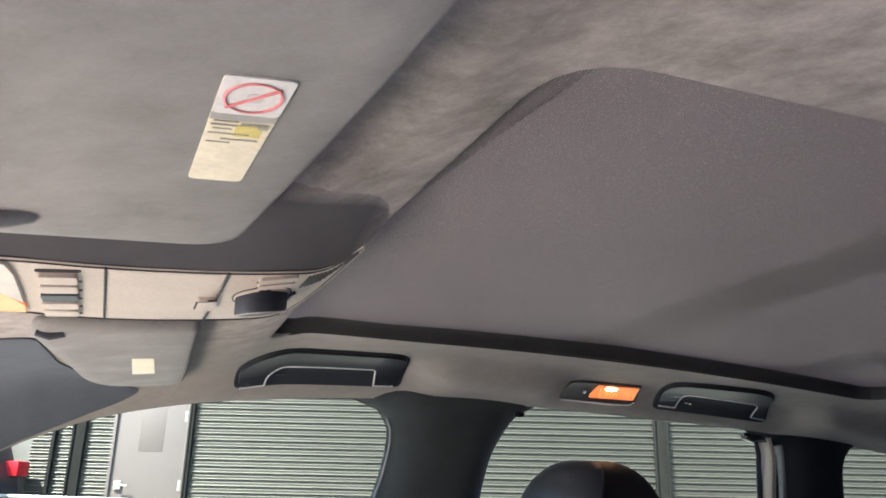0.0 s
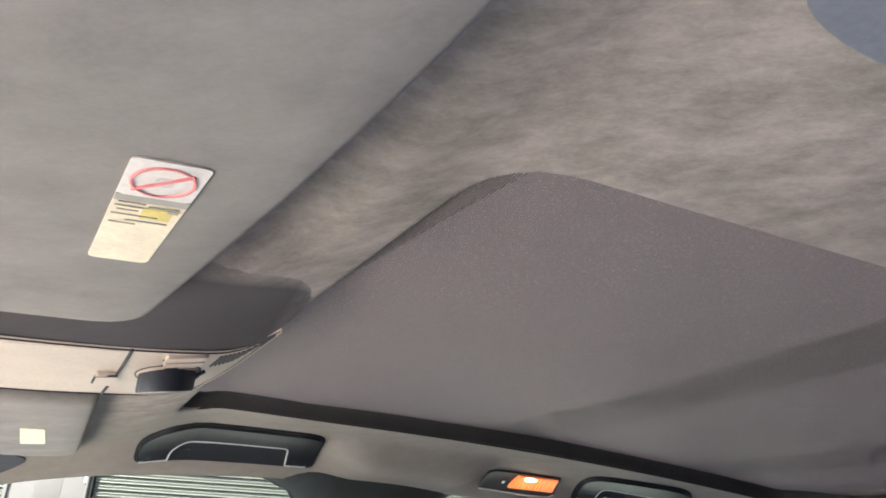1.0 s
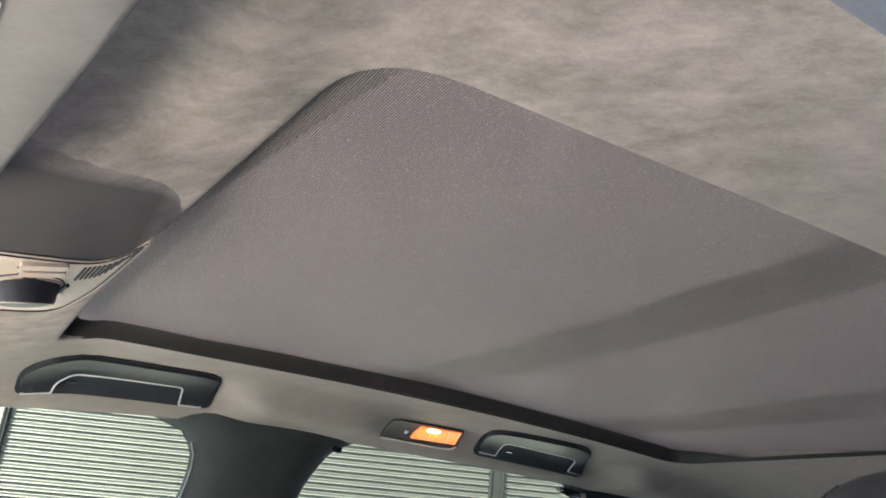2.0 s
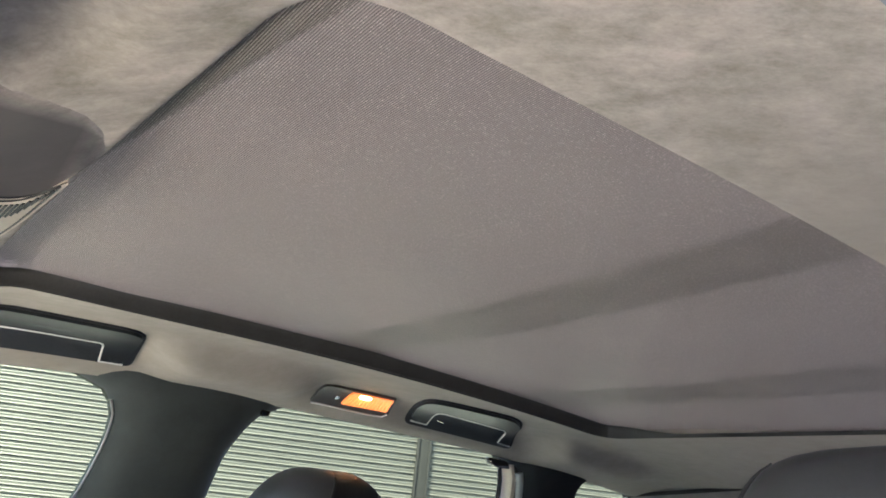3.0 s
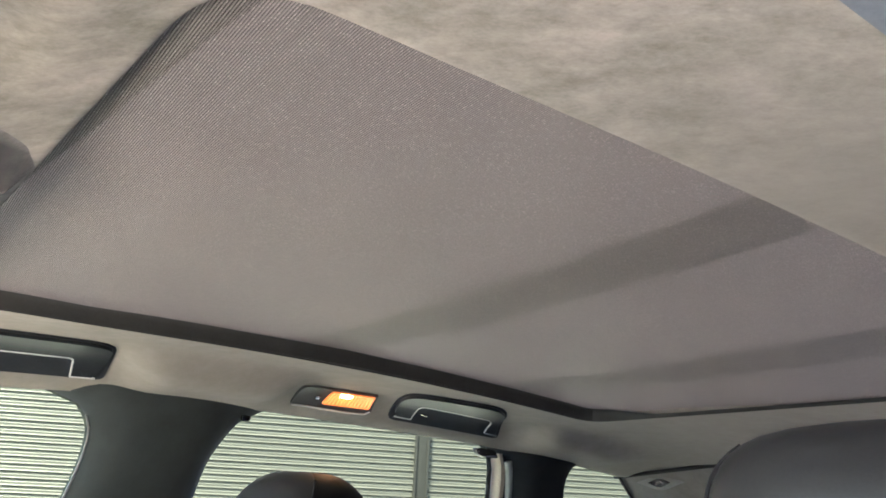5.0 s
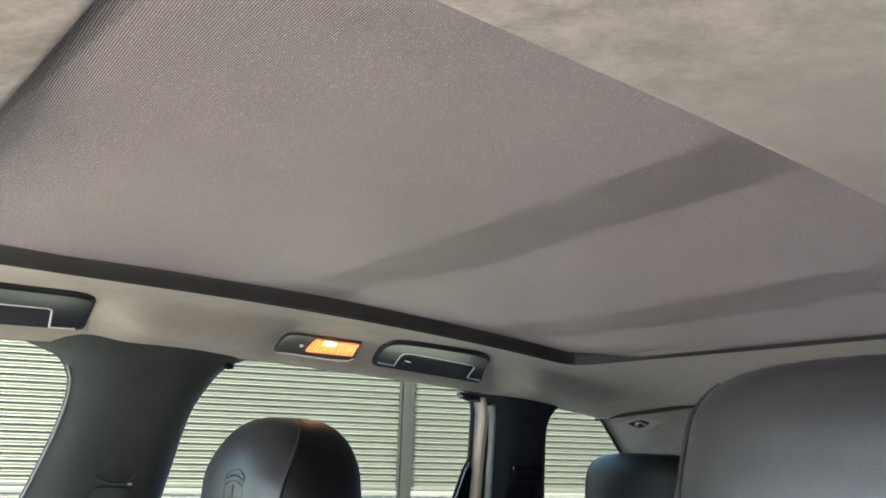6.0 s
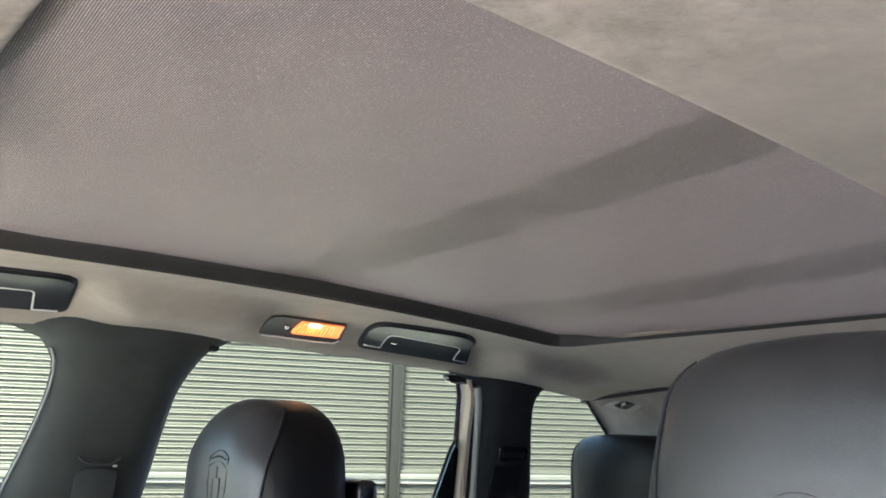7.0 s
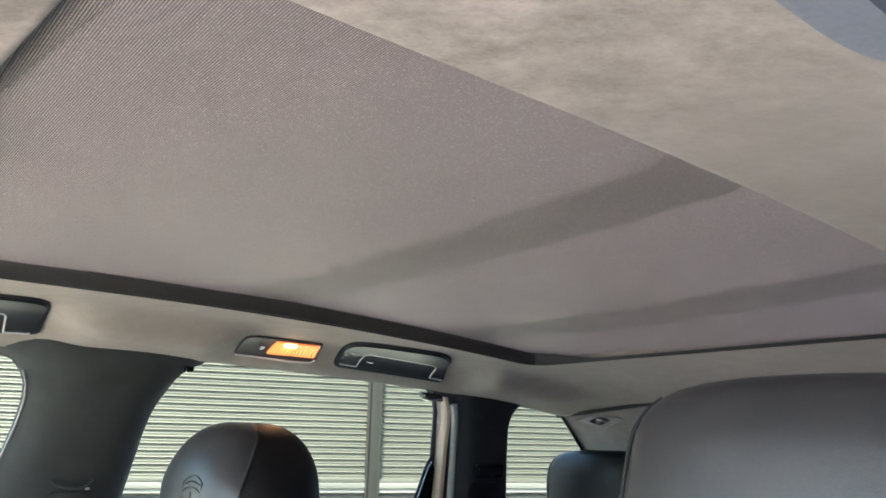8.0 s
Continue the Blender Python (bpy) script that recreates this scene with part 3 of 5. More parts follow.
seal("window_seal", [(x, side_y(z) - 0.022, z) for z, x in ((1.479, 1.455), (1.44, 1.505), (1.397, 1.560), (1.30, 1.666), (1.15, 1.787))], 0.0032, "thin black rubber seal edging the small rear window")
seal("tailgate_seal", [(1.462 + 0.012 * k * 0.3, 1.240 - 0.03 * k, 1.4740 + 0.0032 * k) for k in range(14)], 0.0045, "thin black rubber seal along the headlining's rear end")


def side_panel(name, label, y, x0, x1, z0, z1, outward_y):
    rows = [[(x0 + (x1 - x0) * i / 6, y + outward_y * 0.3 * (1.53 - z), z) for i in range(7)] for z in (z0, (z0 + z1) / 2, z1)]
    ob = mesh_object(name, slab_of(rows, (0, outward_y * 0.05, 0)), CABIN)
    tagged(ob, label, "door panel", kind="structure")


side_panel("wall_right", "dark grey lower door panels under the windows", 1.262, -0.95, 1.85, 0.40, 1.02, 1)
side_panel("wall_left", "dark grey lower door panels under the open driver window", 0.048, -0.95, 1.85, 0.40, 1.02, -1)
# unseen dashboard, made very pale to bounce sunlight onto the front of the roof
tagged(mesh_object("wall_front", boxed(-1.10, -0.36, -0.12, 1.45, 0.40, 1.00, bevel=0.05), DASH), "unseen beige dashboard block below the windscreen, bouncing sunlight to the roof", "dashboard", kind="structure")
# unseen panel added over the rear door opening to cut the light there
side_panel("wall_left_rear", "unseen dark grey panel added to block light at the driver-side rear window", 0.060, 0.80, 1.85, 1.02, 1.56, -1)
# unseen panel up to roof height, added to shut out light from behind
tagged(mesh_object("wall_rear", boxed(1.80, 1.90, -0.12, 1.45, 0.40, 1.52, bevel=0.03), CABIN), "unseen dark grey panel added to block light from the rear", "rear panel", kind="structure")
tagged(mesh_object("floor", boxed(-1.0, 1.9, -0.12, 1.45, 0.36, 0.40, bevel=0.01), CABIN), "dark grey carpeted cabin floor", "floor", kind="structure")


def a_pillar(mirror=False):
    """Slim pillar from the rail down to the dashboard, between windscreen and door glass."""
    rows = []
    for k in range(17):
        s = k / 16
        x = -0.20 - 0.75 * s
        z = 1.432 - 0.40 * s - 0.06 * s * s
        y = 1.235 + 0.13 * s
        ring = []
        for q in range(12):
            a = 2 * math.pi * q / 12
            py, pz = y + 0.035 * math.cos(a) - 0.02, z + 0.075 * math.sin(a) + 0.055
            ring.append((x, py if not mirror else 1.235 - py, pz))
        rows.append(ring)
    ob = mesh_object("pillar_trim", loft(rows, True), SUEDE_DARK)
    tagged(ob, "dark grey suede trim of the slanting windscreen pillar", "pillar trim")


a_pillar()
a_pillar(True)

# the windscreen between the slanting pillars
screen_pane = thing("windscreen", "sloping green-tinted car windscreen", "windscreen", kind="structure")
part("pane", slab_of([[(-0.22 - 0.76 * s, -0.03 + 1.295 * k / 8, 1.525 - 0.44 * s + 0.01 * math.sin(math.pi * k / 8)) for k in range(9)] for s in (0.0, 0.5, 1.0)], (0, 0, 0.005)), GREEN_GLASS, screen_pane, "green-tinted laminated glass")


def window(name, outline_xz, label):
    """Side glass: a pane in a slim black run, following the side's slope."""
    win = thing(name, label, "car window", kind="structure")
    rows_front = [(x, side_y(z) + 0.012, z) for x, z in outline_xz]
    bm = bmesh.new()
    a = [bm.verts.new(p) for p in rows_front]
    b = [bm.verts.new((x, y + 0.004, z)) for x, y, z in rows_front]
    bm.faces.new(a)
    bm.faces.new(b[::-1])
    for i in range(len(a)):
        j = (i + 1) % len(a)
        bm.faces.new((a[i], a[j], b[j], b[i]))
    pane = part("pane", bm, GLASS, win, "clear side glass", smooth=False)
    pane.visible_shadow = False
    part("run_channel", tube(rows_front, 0.005, 6, closed=True), RUBBER, win, "black rubber glass run")


window("window_1", [(-0.70, 1.02), (0.29, 1.02), (0.375, 1.44), (0.375, 1.50), (0.31, 1.548), (0.06, 1.530), (-0.06, 1.505), (-0.20, 1.445), (-0.45, 1.25)], "front passenger door window with clear glass")
window("window_2", [(0.46, 1.02), (1.18, 1.02), (1.15, 1.30), (1.12, 1.47), (1.095, 1.53), (0.62, 1.550), (0.57, 1.51), (0.535, 1.44)], "rear passenger door window with clear glass")
window("window_3", [(1.38, 1.02), (1.90, 1.02), (1.71, 1.30), (1.62, 1.397), (1.525, 1.495), (1.33, 1.51), (1.295, 1.46), (1.345, 1.26)], "small rear side window with clear glass")

# cream door frame edge and its seal, behind the rear door window
rows = [[(curve_through([(0.95, 1.205), (1.266, 1.160), (1.40, 1.139), (1.470, 1.129), (1.502, 1.112)], z) + dx, side_y(z) - 0.004 - dy, z) for dx, dy in ((-0.002, -0.02), (0.0, 0.0), (0.005, 0.006), (0.013, 0.007), (0.016, 0.0))] for z in [0.95 + 0.550 * i / 24 for i in range(25)]]
tagged(mesh_object("door_frame", loft(rows), CREAM), "cream painted upright edge of the rear door frame", "door frame")
seal("door_seal", [(curve_through([(0.95, 1.226), (1.266, 1.180), (1.40, 1.157), (1.470, 1.146), (1.502, 1.128)], z), side_y(z) - 0.008, z) for z in [0.95 + 0.55 * i / 20 for i in range(21)]], 0.0045, "black rubber seal between door frame and pillar")
clip = thing("window_clip", "small black plastic clip at the door window's top corner", "clip", Matrix.Translation((1.052, 1.232, 1.507)) @ pose(0, 0, 0, 90, 0, 0))
part("body", prism(rounded([(0, 0), (0.048, -0.004), (0.056, -0.017), (0.018, -0.017), (0.004, -0.012)], 0.004), 0.012, 0.002), BLACK, clip)
part("tongue", boxed(0.004, 0.007, -0.009, -0.006, 0.011, 0.0130, bevel=0.0007), CHROME, clip, "small bright metal tongue")
stop = thing("window_clip", "tiny black plastic stop at the window's top front corner", "clip", Matrix.Translation((0.577, 1.226, 1.521)) @ pose(0, 0, 0, 90, 0, 0))
part("body", prism(rounded([(0, 0), (0.016, -0.001), (0.014, -0.009), (0.003, -0.010)], 0.002), 0.008, 0.0015), BLACK, stop)
sail = thing("door_sail", "slim black slanted sail panel at the rear of the door window", "trim panel", Matrix.Translation((1.055, 1.392, 1.02)) @ pose(0, 0, 0, 90 + 16.7, 0, 0))
part("panel", prism([(0.0, 0.0), (0.130, 0.0), (0.082, 0.360), (0.072, 0.372), (0.066, 0.355)], 0.010, 0.002), BLACK, sail)
part("edge", tube([(-0.006, 0.0, 0.008), (0.060, 0.36, 0.008), (0.070, 0.385, 0.008)], 0.003), BLACK_MATT, sail, "raised black rim")

# belt guides on the pillars
guide = thing("belt_guide", "dark moulded seat belt height slide on the pillar", "belt guide", Matrix.Translation((0.440, 1.2385, 1.350)) @ pose(0, 0, 0, 90 + 16.7, 0, 0))
part("lip", tube([(-0.030, 0.002, 0.003), (-0.024, -0.003, 0.005), (-0.012, -0.007, 0.007), (0.0, -0.008, 0.008), (0.014, -0.008, 0.007), (0.026, 0.002, 0.006)], 0.0022), SUEDE_DARK, guide, "curved lip of the slide")
part("button", boxed(0.016, 0.022, -0.011, -0.008, 0.006, 0.009, bevel=0.001), HANDLE_EDGE, guide, "small pale release button")
part("slide", prism(rounded([(-0.030, -0.016), (0.026, -0.016), (0.034, -0.26), (-0.026, -0.26)], 0.012), 0.0025, 0.001), SUEDE_DARK, guide, "raised suede cover of the belt slide")
slot = thing("belt_slot", "black plastic belt slot with a flap on the rear pillar", "belt slot", Matrix.Translation((1.205, 1.229, 1.372)) @ pose(0, 0, 0, 90 + 16.7, 0, 0))
part("bezel", prism(rounded([(-0.008, 0), (0.070, 0), (0.072, -0.028), (-0.004, -0.028)], 0.006), 0.008, 0.002), BLACK, slot)
part("flap", boxed(0.0, 0.064, -0.020, -0.008, 0.007, 0.012, bevel=0.003), BLACK_MATT, slot)
part("recess", prism(rounded([(-0.010, -0.04), (0.066, -0.04), (0.076, -0.30), (0.0, -0.30)], 0.01), 0.006, 0.002), BLACK_MATT, slot)


# ---------------------------------------------------------------- fittings on the passenger side rail
def on_rail(x, y, h):
    """A point h off the lining's face at (x, y), into the cabin."""
    e = 0.004
    du = Vector((2 * e, 0, lining_z(x + e, y) - lining_z(x - e, y)))
    dv = Vector((0, 2 * e, lining_z(x, y + e) - lining_z(x, y - e)))
    nrm = du.cross(dv).normalized()
    if nrm.z > 0:
        nrm = -nrm
    return Vector((x, y, lining_z(x, y))) + nrm * h


def moulded(outline, depth, bevel, base, segments=3, lift=-0.004):
    """An outline on the lining, standing proud of it by depth and following its curve."""
    bm = prism(outline, depth - lift, bevel, segments)
    bmesh.ops.triangulate(bm, faces=[f for f in bm.faces if len(f.verts) > 4])
    for _ in range(4):
        long = [e for e in bm.edges if e.calc_length() > 0.014]
        if long:
            bmesh.ops.subdivide_edges(bm, edges=long, cuts=1)
            bmesh.ops.triangulate(bm, faces=[f for f in bm.faces if len(f.verts) > 4])
    for v in bm.verts:
        v.co = on_rail(v.co.x, v.co.y, v.co.z + lift) - base
    return bm


def on_lining(points, h, radius, base, sides=6):
    return tube([on_rail(x, y, h) - base for x, y in points], radius, sides)


def grab_handle(label, plate, plate_r, grip, hole, mat, recess=True, depth=0.0075, soft=0.003):
    """Folded grab handle: recess plate, U-shaped grip, a pale strip as its lower edge's highlight, a catch."""
    base = on_rail(sum(p[0] for p in plate) / len(plate), sum(p[1] for p in plate) / len(plate), 0)
    h = thing("grab_handle", label, "grab handle", base, group="grab handles")
    if recess:
        # the grip fills its recess but for a narrow gap
        grip = grip[:1] + [tuple(Vector(g).lerp(Vector(p), 0.6)) for g, p in zip(grip[1:-1], plate[1:-1])] + grip[-1:]
        part("recess", moulded(rounded(plate, plate_r, steps=6), 0.003, 0.001, base), HANDLE_RECESS, h, "matt charcoal recess plate")
    hole_r = rounded(hole, [0.0003] + [0.008] * (len(hole) - 2) + [0.0003], steps=5)
    part("grip", moulded(rounded(grip, plate_r, steps=6) + hole_r, depth, soft, base, 4), mat, h, "smooth moulded grip")
    if not recess:
        for fx, fy in (grip[0], (grip[-1][0] - 0.030, grip[-1][1])):
            part("foot", moulded(rounded([(fx + 0.004, fy + 0.001), (fx + 0.006, fy + 0.020), (fx + 0.028, fy + 0.020), (fx + 0.028, fy + 0.001)], 0.004), depth + 0.003, 0.002, base), mat, h, "moulded cap over the handle's pivot")
    if recess:
        a, b = grip[0], grip[-1]
        rim = [a, hole[-1]] + hole_r[::-1][5:-5] + [hole[0], b]
        fine = [Vector(p).lerp(Vector(q), k / 4) for p, q in zip(rim, rim[1:]) for k in range(4)] + [Vector(b)]
        part("edge", on_lining(fine, depth - 0.0006, 0.0015, base), HANDLE_EDGE, h, "pale strip painted as the highlight along the grip's lower edge")
        cx, cy = hole[-1][0] + 0.022, hole[-1][1] - 0.012
        part("catch", on_lining([(cx - 0.007, cy), (cx + 0.007, cy + 0.001)], 0.004, 0.0014, base), CHROME, h, "tiny bright catch")
    return h


# outlines run from the front foot's lower corner round the top to the rear foot's lower corner
grab_handle("black plastic grab handle above the passenger window",
            [(0.102, 1.185), (0.101, 1.140), (0.128, 1.098), (0.165, 1.096), (0.325, 1.082), (0.348, 1.098), (0.356, 1.140), (0.357, 1.186)], [0.012, 0.034, 0.034, 0.03, 0.02, 0.018, 0.02, 0.012],
            [(0.108, 1.180), (0.107, 1.143), (0.131, 1.104), (0.166, 1.102), (0.322, 1.088), (0.341, 1.102), (0.348, 1.142), (0.344, 1.181)],
            [(0.312, 1.181), (0.307, 1.149), (0.163, 1.154), (0.146, 1.168), (0.144, 1.181)], HANDLE)
grab_handle("black plastic grab handle beside the lit dome lamp",
            [(0.822, 1.184), (0.811, 1.135), (0.799, 1.082), (0.826, 1.066), (0.958, 1.043), (1.006, 1.076), (1.072, 1.184)], [0.014, 0.03, 0.026, 0.04, 0.026, 0.03, 0.014],
            [(0.829, 1.173), (0.819, 1.137), (0.808, 1.089), (0.831, 1.075), (0.957, 1.052), (1.002, 1.083), (1.058, 1.173)],
            [(1.028, 1.172), (1.018, 1.137), (1.002, 1.124), (0.863, 1.127), (0.857, 1.136), (0.863, 1.173)], HANDLE)
grab_handle("grey plastic grab handle above the driver window",
            [(0.160, 0.084), (0.166, 0.118), (0.200, 0.148), (0.440, 0.146), (0.474, 0.120), (0.480, 0.084)], [0.012, 0.03, 0.04, 0.04, 0.03, 0.012],
            [(0.160, 0.084), (0.166, 0.118), (0.200, 0.148), (0.440, 0.146), (0.474, 0.120), (0.480, 0.084)],
            [(0.446, 0.084), (0.440, 0.119), (0.216, 0.121), (0.200, 0.084)], HANDLE_GREY, recess=False, depth=0.013, soft=0.006)


def dome_lamp():
    base = on_rail(0.71, 1.1620, 0)
    d = thing("dome_lamp", "lit courtesy lamp with an amber glowing lens", "lamp", base)
    part("bezel", moulded(rounded([(0.639, 1.1840), (0.638, 1.1400), (0.772, 1.1310), (0.786, 1.1810)], 0.006), 0.004, 0.0015, base), BEZEL, d, "brownish grey plastic bezel")
    part("rim", on_lining([(0.641, 1.1830), (0.67, 1.1835), (0.70, 1.1840), (0.74, 1.1840), (0.775, 1.1810), (0.782, 1.1750)], 0.0045, 0.0014, base), HANDLE_EDGE, d, "pale lower edge of the bezel")
    part("lens", moulded(rounded([(0.690, 1.1740), (0.693, 1.1410), (0.768, 1.1345), (0.777, 1.1700)], 0.0025), 0.0065, 0.0015, base), LENS, d, "ribbed amber lens, lit")
    for k in range(13):
        s = (k + 0.7) / 13.4
        part("rib", on_lining([(0.692 + 0.076 * s, 1.1430 - 0.0065 * s), (0.690 + 0.087 * s, 1.1725 - 0.004 * s)], 0.0066, 0.0009, base, 5), LENS_RIB, d)
    bm = bmesh.new()
    bmesh.ops.create_uvsphere(bm, u_segments=14, v_segments=8, radius=0.0055)
    bmesh.ops.scale(bm, vec=(2.2, 1.1, 0.5), verts=bm.verts)
    bmesh.ops.translate(bm, vec=on_rail(0.719, 1.1465, 0.0065) - base, verts=bm.verts)
    part("bulb", bm, BULB, d, "glowing warm white bulb")
    part("switch", moulded(rounded([(0.672, 1.1660), (0.672, 1.1580), (0.679, 1.1570), (0.679, 1.1650)], 0.002), 0.008, 0.001, base), CHROME, d, "small bright rocker switch")


dome_lamp()

hook = thing("luggage_hook", "small almond-shaped hook eye set in the rear trim", "hook", Matrix.Translation((1.508, 1.152, 1.464)) @ pose(0, 0, 0, 90, 0, -72))
part("bezel", prism(rounded([(-0.054, 0.0), (-0.002, 0.016), (0.054, 0.004), (0.002, -0.016)], [0.004, 0.014, 0.004, 0.014]), 0.006, 0.002), PALE_EDGE, hook, "pale plastic bezel")
part("eye", prism(rounded([(-0.026, 0.0), (0.0, 0.011), (0.024, 0.002), (0.0, -0.011)], [0.002, 0.010, 0.002, 0.010]), 0.008, 0.001), BLACK, hook, "black eye")


base = on_rail(-0.15, 1.10, 0)
pillar_cap = thing("pillar_trim", "slate grey suede cap of the windscreen pillar", "pillar trim", base)
part("cover", moulded(rounded([(-0.235, 0.90), (-0.128, 0.90), (-0.120, 1.05), (-0.098, 1.130), (-0.060, 1.160), (-0.020, 1.172), (-0.050, 1.190), (-0.110, 1.205), (-0.150, 1.212), (-0.195, 1.214), (-0.235, 1.214)], 0.015, steps=4), 0.002, 0.0008, base), SLATE, pillar_cap)


# ---------------------------------------------------------------- sun visors
def front_point(x, y, drop):
    return Vector((x, y, roof_z(x, y) - drop))


def sun_visor(name_label, outline, drop, thick, mat):
    v = thing("sun_visor", name_label, "sun visor", (0, 0, 0), group="sun visors")
    bm = bmesh.new()
    n = len(outline)
    c = Vector((sum(p[0] for p in outline) / n, sum(p[1] for p in outline) / n))

    def ring(scale, d):
        return [front_point(*(c + (Vector(p) - c) * scale), d) for p in outline]
    rows = [ring(1.0, drop), ring(1.012, drop + thick * 0.3), ring(1.010, drop + thick * 0.65), ring(0.985, drop + thick * 0.93), ring(0.95, drop + thick)]
    rows += [ring(s, drop + thick) for s in (0.7, 0.4, 0.1)]
    loft(rows, True, bm)
    bm.verts.ensure_lookup_table()
    vs = list(bm.verts)
    bm.faces.new(vs[-n:])
    bm.faces.new(vs[:n][::-1])
    part("body", bm, mat, v, angle=70)
    return v


def on_visor(outline, drop, thick, lift):
    """A thin sheet with the given outline lying on a visor's face."""
    bm = bmesh.new()
    a = [bm.verts.new(front_point(x, y, drop)) for x, y in outline]
    b = [bm.verts.new(front_point(x, y, drop + lift)) for x, y in outline]
    n = len(outline)
    bm.faces.new(a)
    bm.faces.new(b[::-1])
    for i in range(n):
        bm.faces.new((a[i], a[(i + 1) % n], b[(i + 1) % n], b[i]))
    return bm


D1, T1 = 0.016, 0.012
FACE_V = D1 + T1
driver = sun_visor("grey suede driver sun visor folded up, with warning sticker",
                   rounded([(0.092, 0.02), (0.088, 0.15), (0.072, 0.265), (0.050, 0.385), (0.032, 0.484), (-0.150, 0.468), (-0.165, 0.04)], [0.03, 0.1, 0.1, 0.1, 0.03, 0.05, 0.05], steps=6), D1, T1, SUEDE_VISOR)

part("pivot", tube([front_point(-0.130, 0.436, FACE_V), front_point(-0.105, 0.434, FACE_V + 0.004), front_point(-0.085, 0.434, FACE_V + 0.003), front_point(-0.074, 0.438, FACE_V - 0.002)], 0.0055, 10), COVE_PIVOT, driver, "dark rounded pivot end")


def label_point(u, v):
    """u across the sticker (0 to 1, towards the car's front), v along it (0 to 1, towards the right)."""
    a, b, c, d = Vector((0.037, 0.2667)), Vector((0.0095, 0.2665)), Vector((0.0262, 0.3700)), Vector((0.0012, 0.3690))
    return tuple(a.lerp(b, u).lerp(c.lerp(d, u), v))


def label_patch(us, vs):
    return [label_point(us[0], vs[0]), label_point(us[1], vs[0]), label_point(us[1], vs[1]), label_point(us[0], vs[1])]


sticker = part("sticker", on_visor(rounded(label_patch((0, 1), (0, 1)), 0.004), FACE_V, 0, 0.0006), PAPER, driver, "cream warning sticker with printed sign", smooth=False)
part("sign_field", on_visor(rounded(label_patch((0.0, 1.0), (0.0, 0.30)), 0.003), FACE_V + 0.0006, 0, 0.0003), PAPER_WHITE, sticker, "white field", smooth=False)
ringpts = [front_point(*label_point(0.5 + 0.40 * math.cos(2 * math.pi * k / 36), 0.155 + 0.115 * math.sin(2 * math.pi * k / 36)), FACE_V + 0.0012) for k in range(36)]
part("ring", tube(ringpts, 0.0007, 6, closed=True, flat=0.4), INK_RED, sticker, "red prohibition ring")
part("bar", tube([front_point(*label_point(0.5 + 0.33 * s, 0.155 + 0.085 * s), FACE_V + 0.0011) for s in (-1, 0, 1)], 0.0008, 6), INK_RED, sticker, "red slanting bar")
part("pictogram", on_visor(rounded(label_patch((0.36, 0.60), (0.12, 0.19)), 0.003), FACE_V + 0.0009, 0, 0.0002), material("faint_print", (0.68, 0.63, 0.58), rough=0.5), sticker, "faint grey pictogram", smooth=False)
part("yellow_field", on_visor(label_patch((0.12, 0.55), (0.40, 0.50)), FACE_V + 0.0006, 0, 0.0003), INK_YELLOW, sticker, smooth=False)
part("grey_field", on_visor(label_patch((0.0, 1.0), (0.30, 0.355)), FACE_V + 0.0006, 0, 0.0003), material("grey_label_field", (0.40, 0.38, 0.31), rough=0.5), sticker, smooth=False)
for u0, u1, v0, v1 in ((0.08, 0.50, 0.375, 0.386), (0.55, 0.92, 0.36, 0.368), (0.55, 0.95, 0.395, 0.403), (0.06, 0.22, 0.392, 0.415), (0.60, 0.9, 0.43, 0.436),
                       (0.30, 0.95, 0.475, 0.481), (0.12, 0.72, 0.525, 0.532), (0.55, 0.93, 0.56, 0.565)):
    part("text_bar", on_visor(label_patch((u0, u1), (v0, v1)), FACE_V + 0.0009, 0, 0.0003), INK_GREY, sticker, smooth=False)

D2, T2 = 0.004, 0.016
passenger = sun_visor("grey suede passenger sun visor folded up, with small sticker",
                      rounded([(0.030, 0.775), (0.030, 1.130), (0.012, 1.154), (-0.035, 1.158), (-0.070, 1.140), (-0.090, 1.085), (-0.100, 0.96), (-0.120, 0.775)], [0.01, 0.02, 0.03, 0.03, 0.03, 0.03, 0.03, 0.03], steps=5), D2, T2, SUEDE_VISOR)
part("sticker", on_visor(rounded([(-0.009, 0.925), (-0.032, 0.924), (-0.033, 1.037), (-0.007, 1.034)], 0.003), D2 + T2, 0, 0.0006), PAPER, passenger, "small blank cream sticker", smooth=False)
part("pivot", tube([front_point(-0.112, 0.786, 0.018), front_point(-0.10, 0.788, 0.022), front_point(-0.088, 0.786, 0.020)], 0.004), KNOB, passenger, "dark pivot arm")


# ---------------------------------------------------------------- overhead console
def con(x, y, d):
    """A point on the console: d below the lining's front slope."""
    return Vector((x, y, roof_z(x, y) - d))


def console_sheet(outline, d, thick, bevel=0.0):
    bm = bmesh.new()
    n = len(outline)
    c = Vector((sum(p[0] for p in outline) / n, sum(p[1] for p in outline) / n))
    rows = []
    for k, dd in ((1.0, d - thick), (1.0, d - bevel), (1.0 - bevel * 6, d), (0.5, d), (0.1, d)):
        rows.append([con(*(c + (Vector(p) - c) * k), dd) for p in outline])
    loft(rows, True, bm)
    bm.verts.ensure_lookup_table()
    vs = list(bm.verts)
    bm.faces.new(vs[-n:])
    bm.faces.new(vs[:n][::-1])
    return bm


console = thing("overhead_console", "beige-grey plastic overhead console with buttons and black knob", "overhead console")
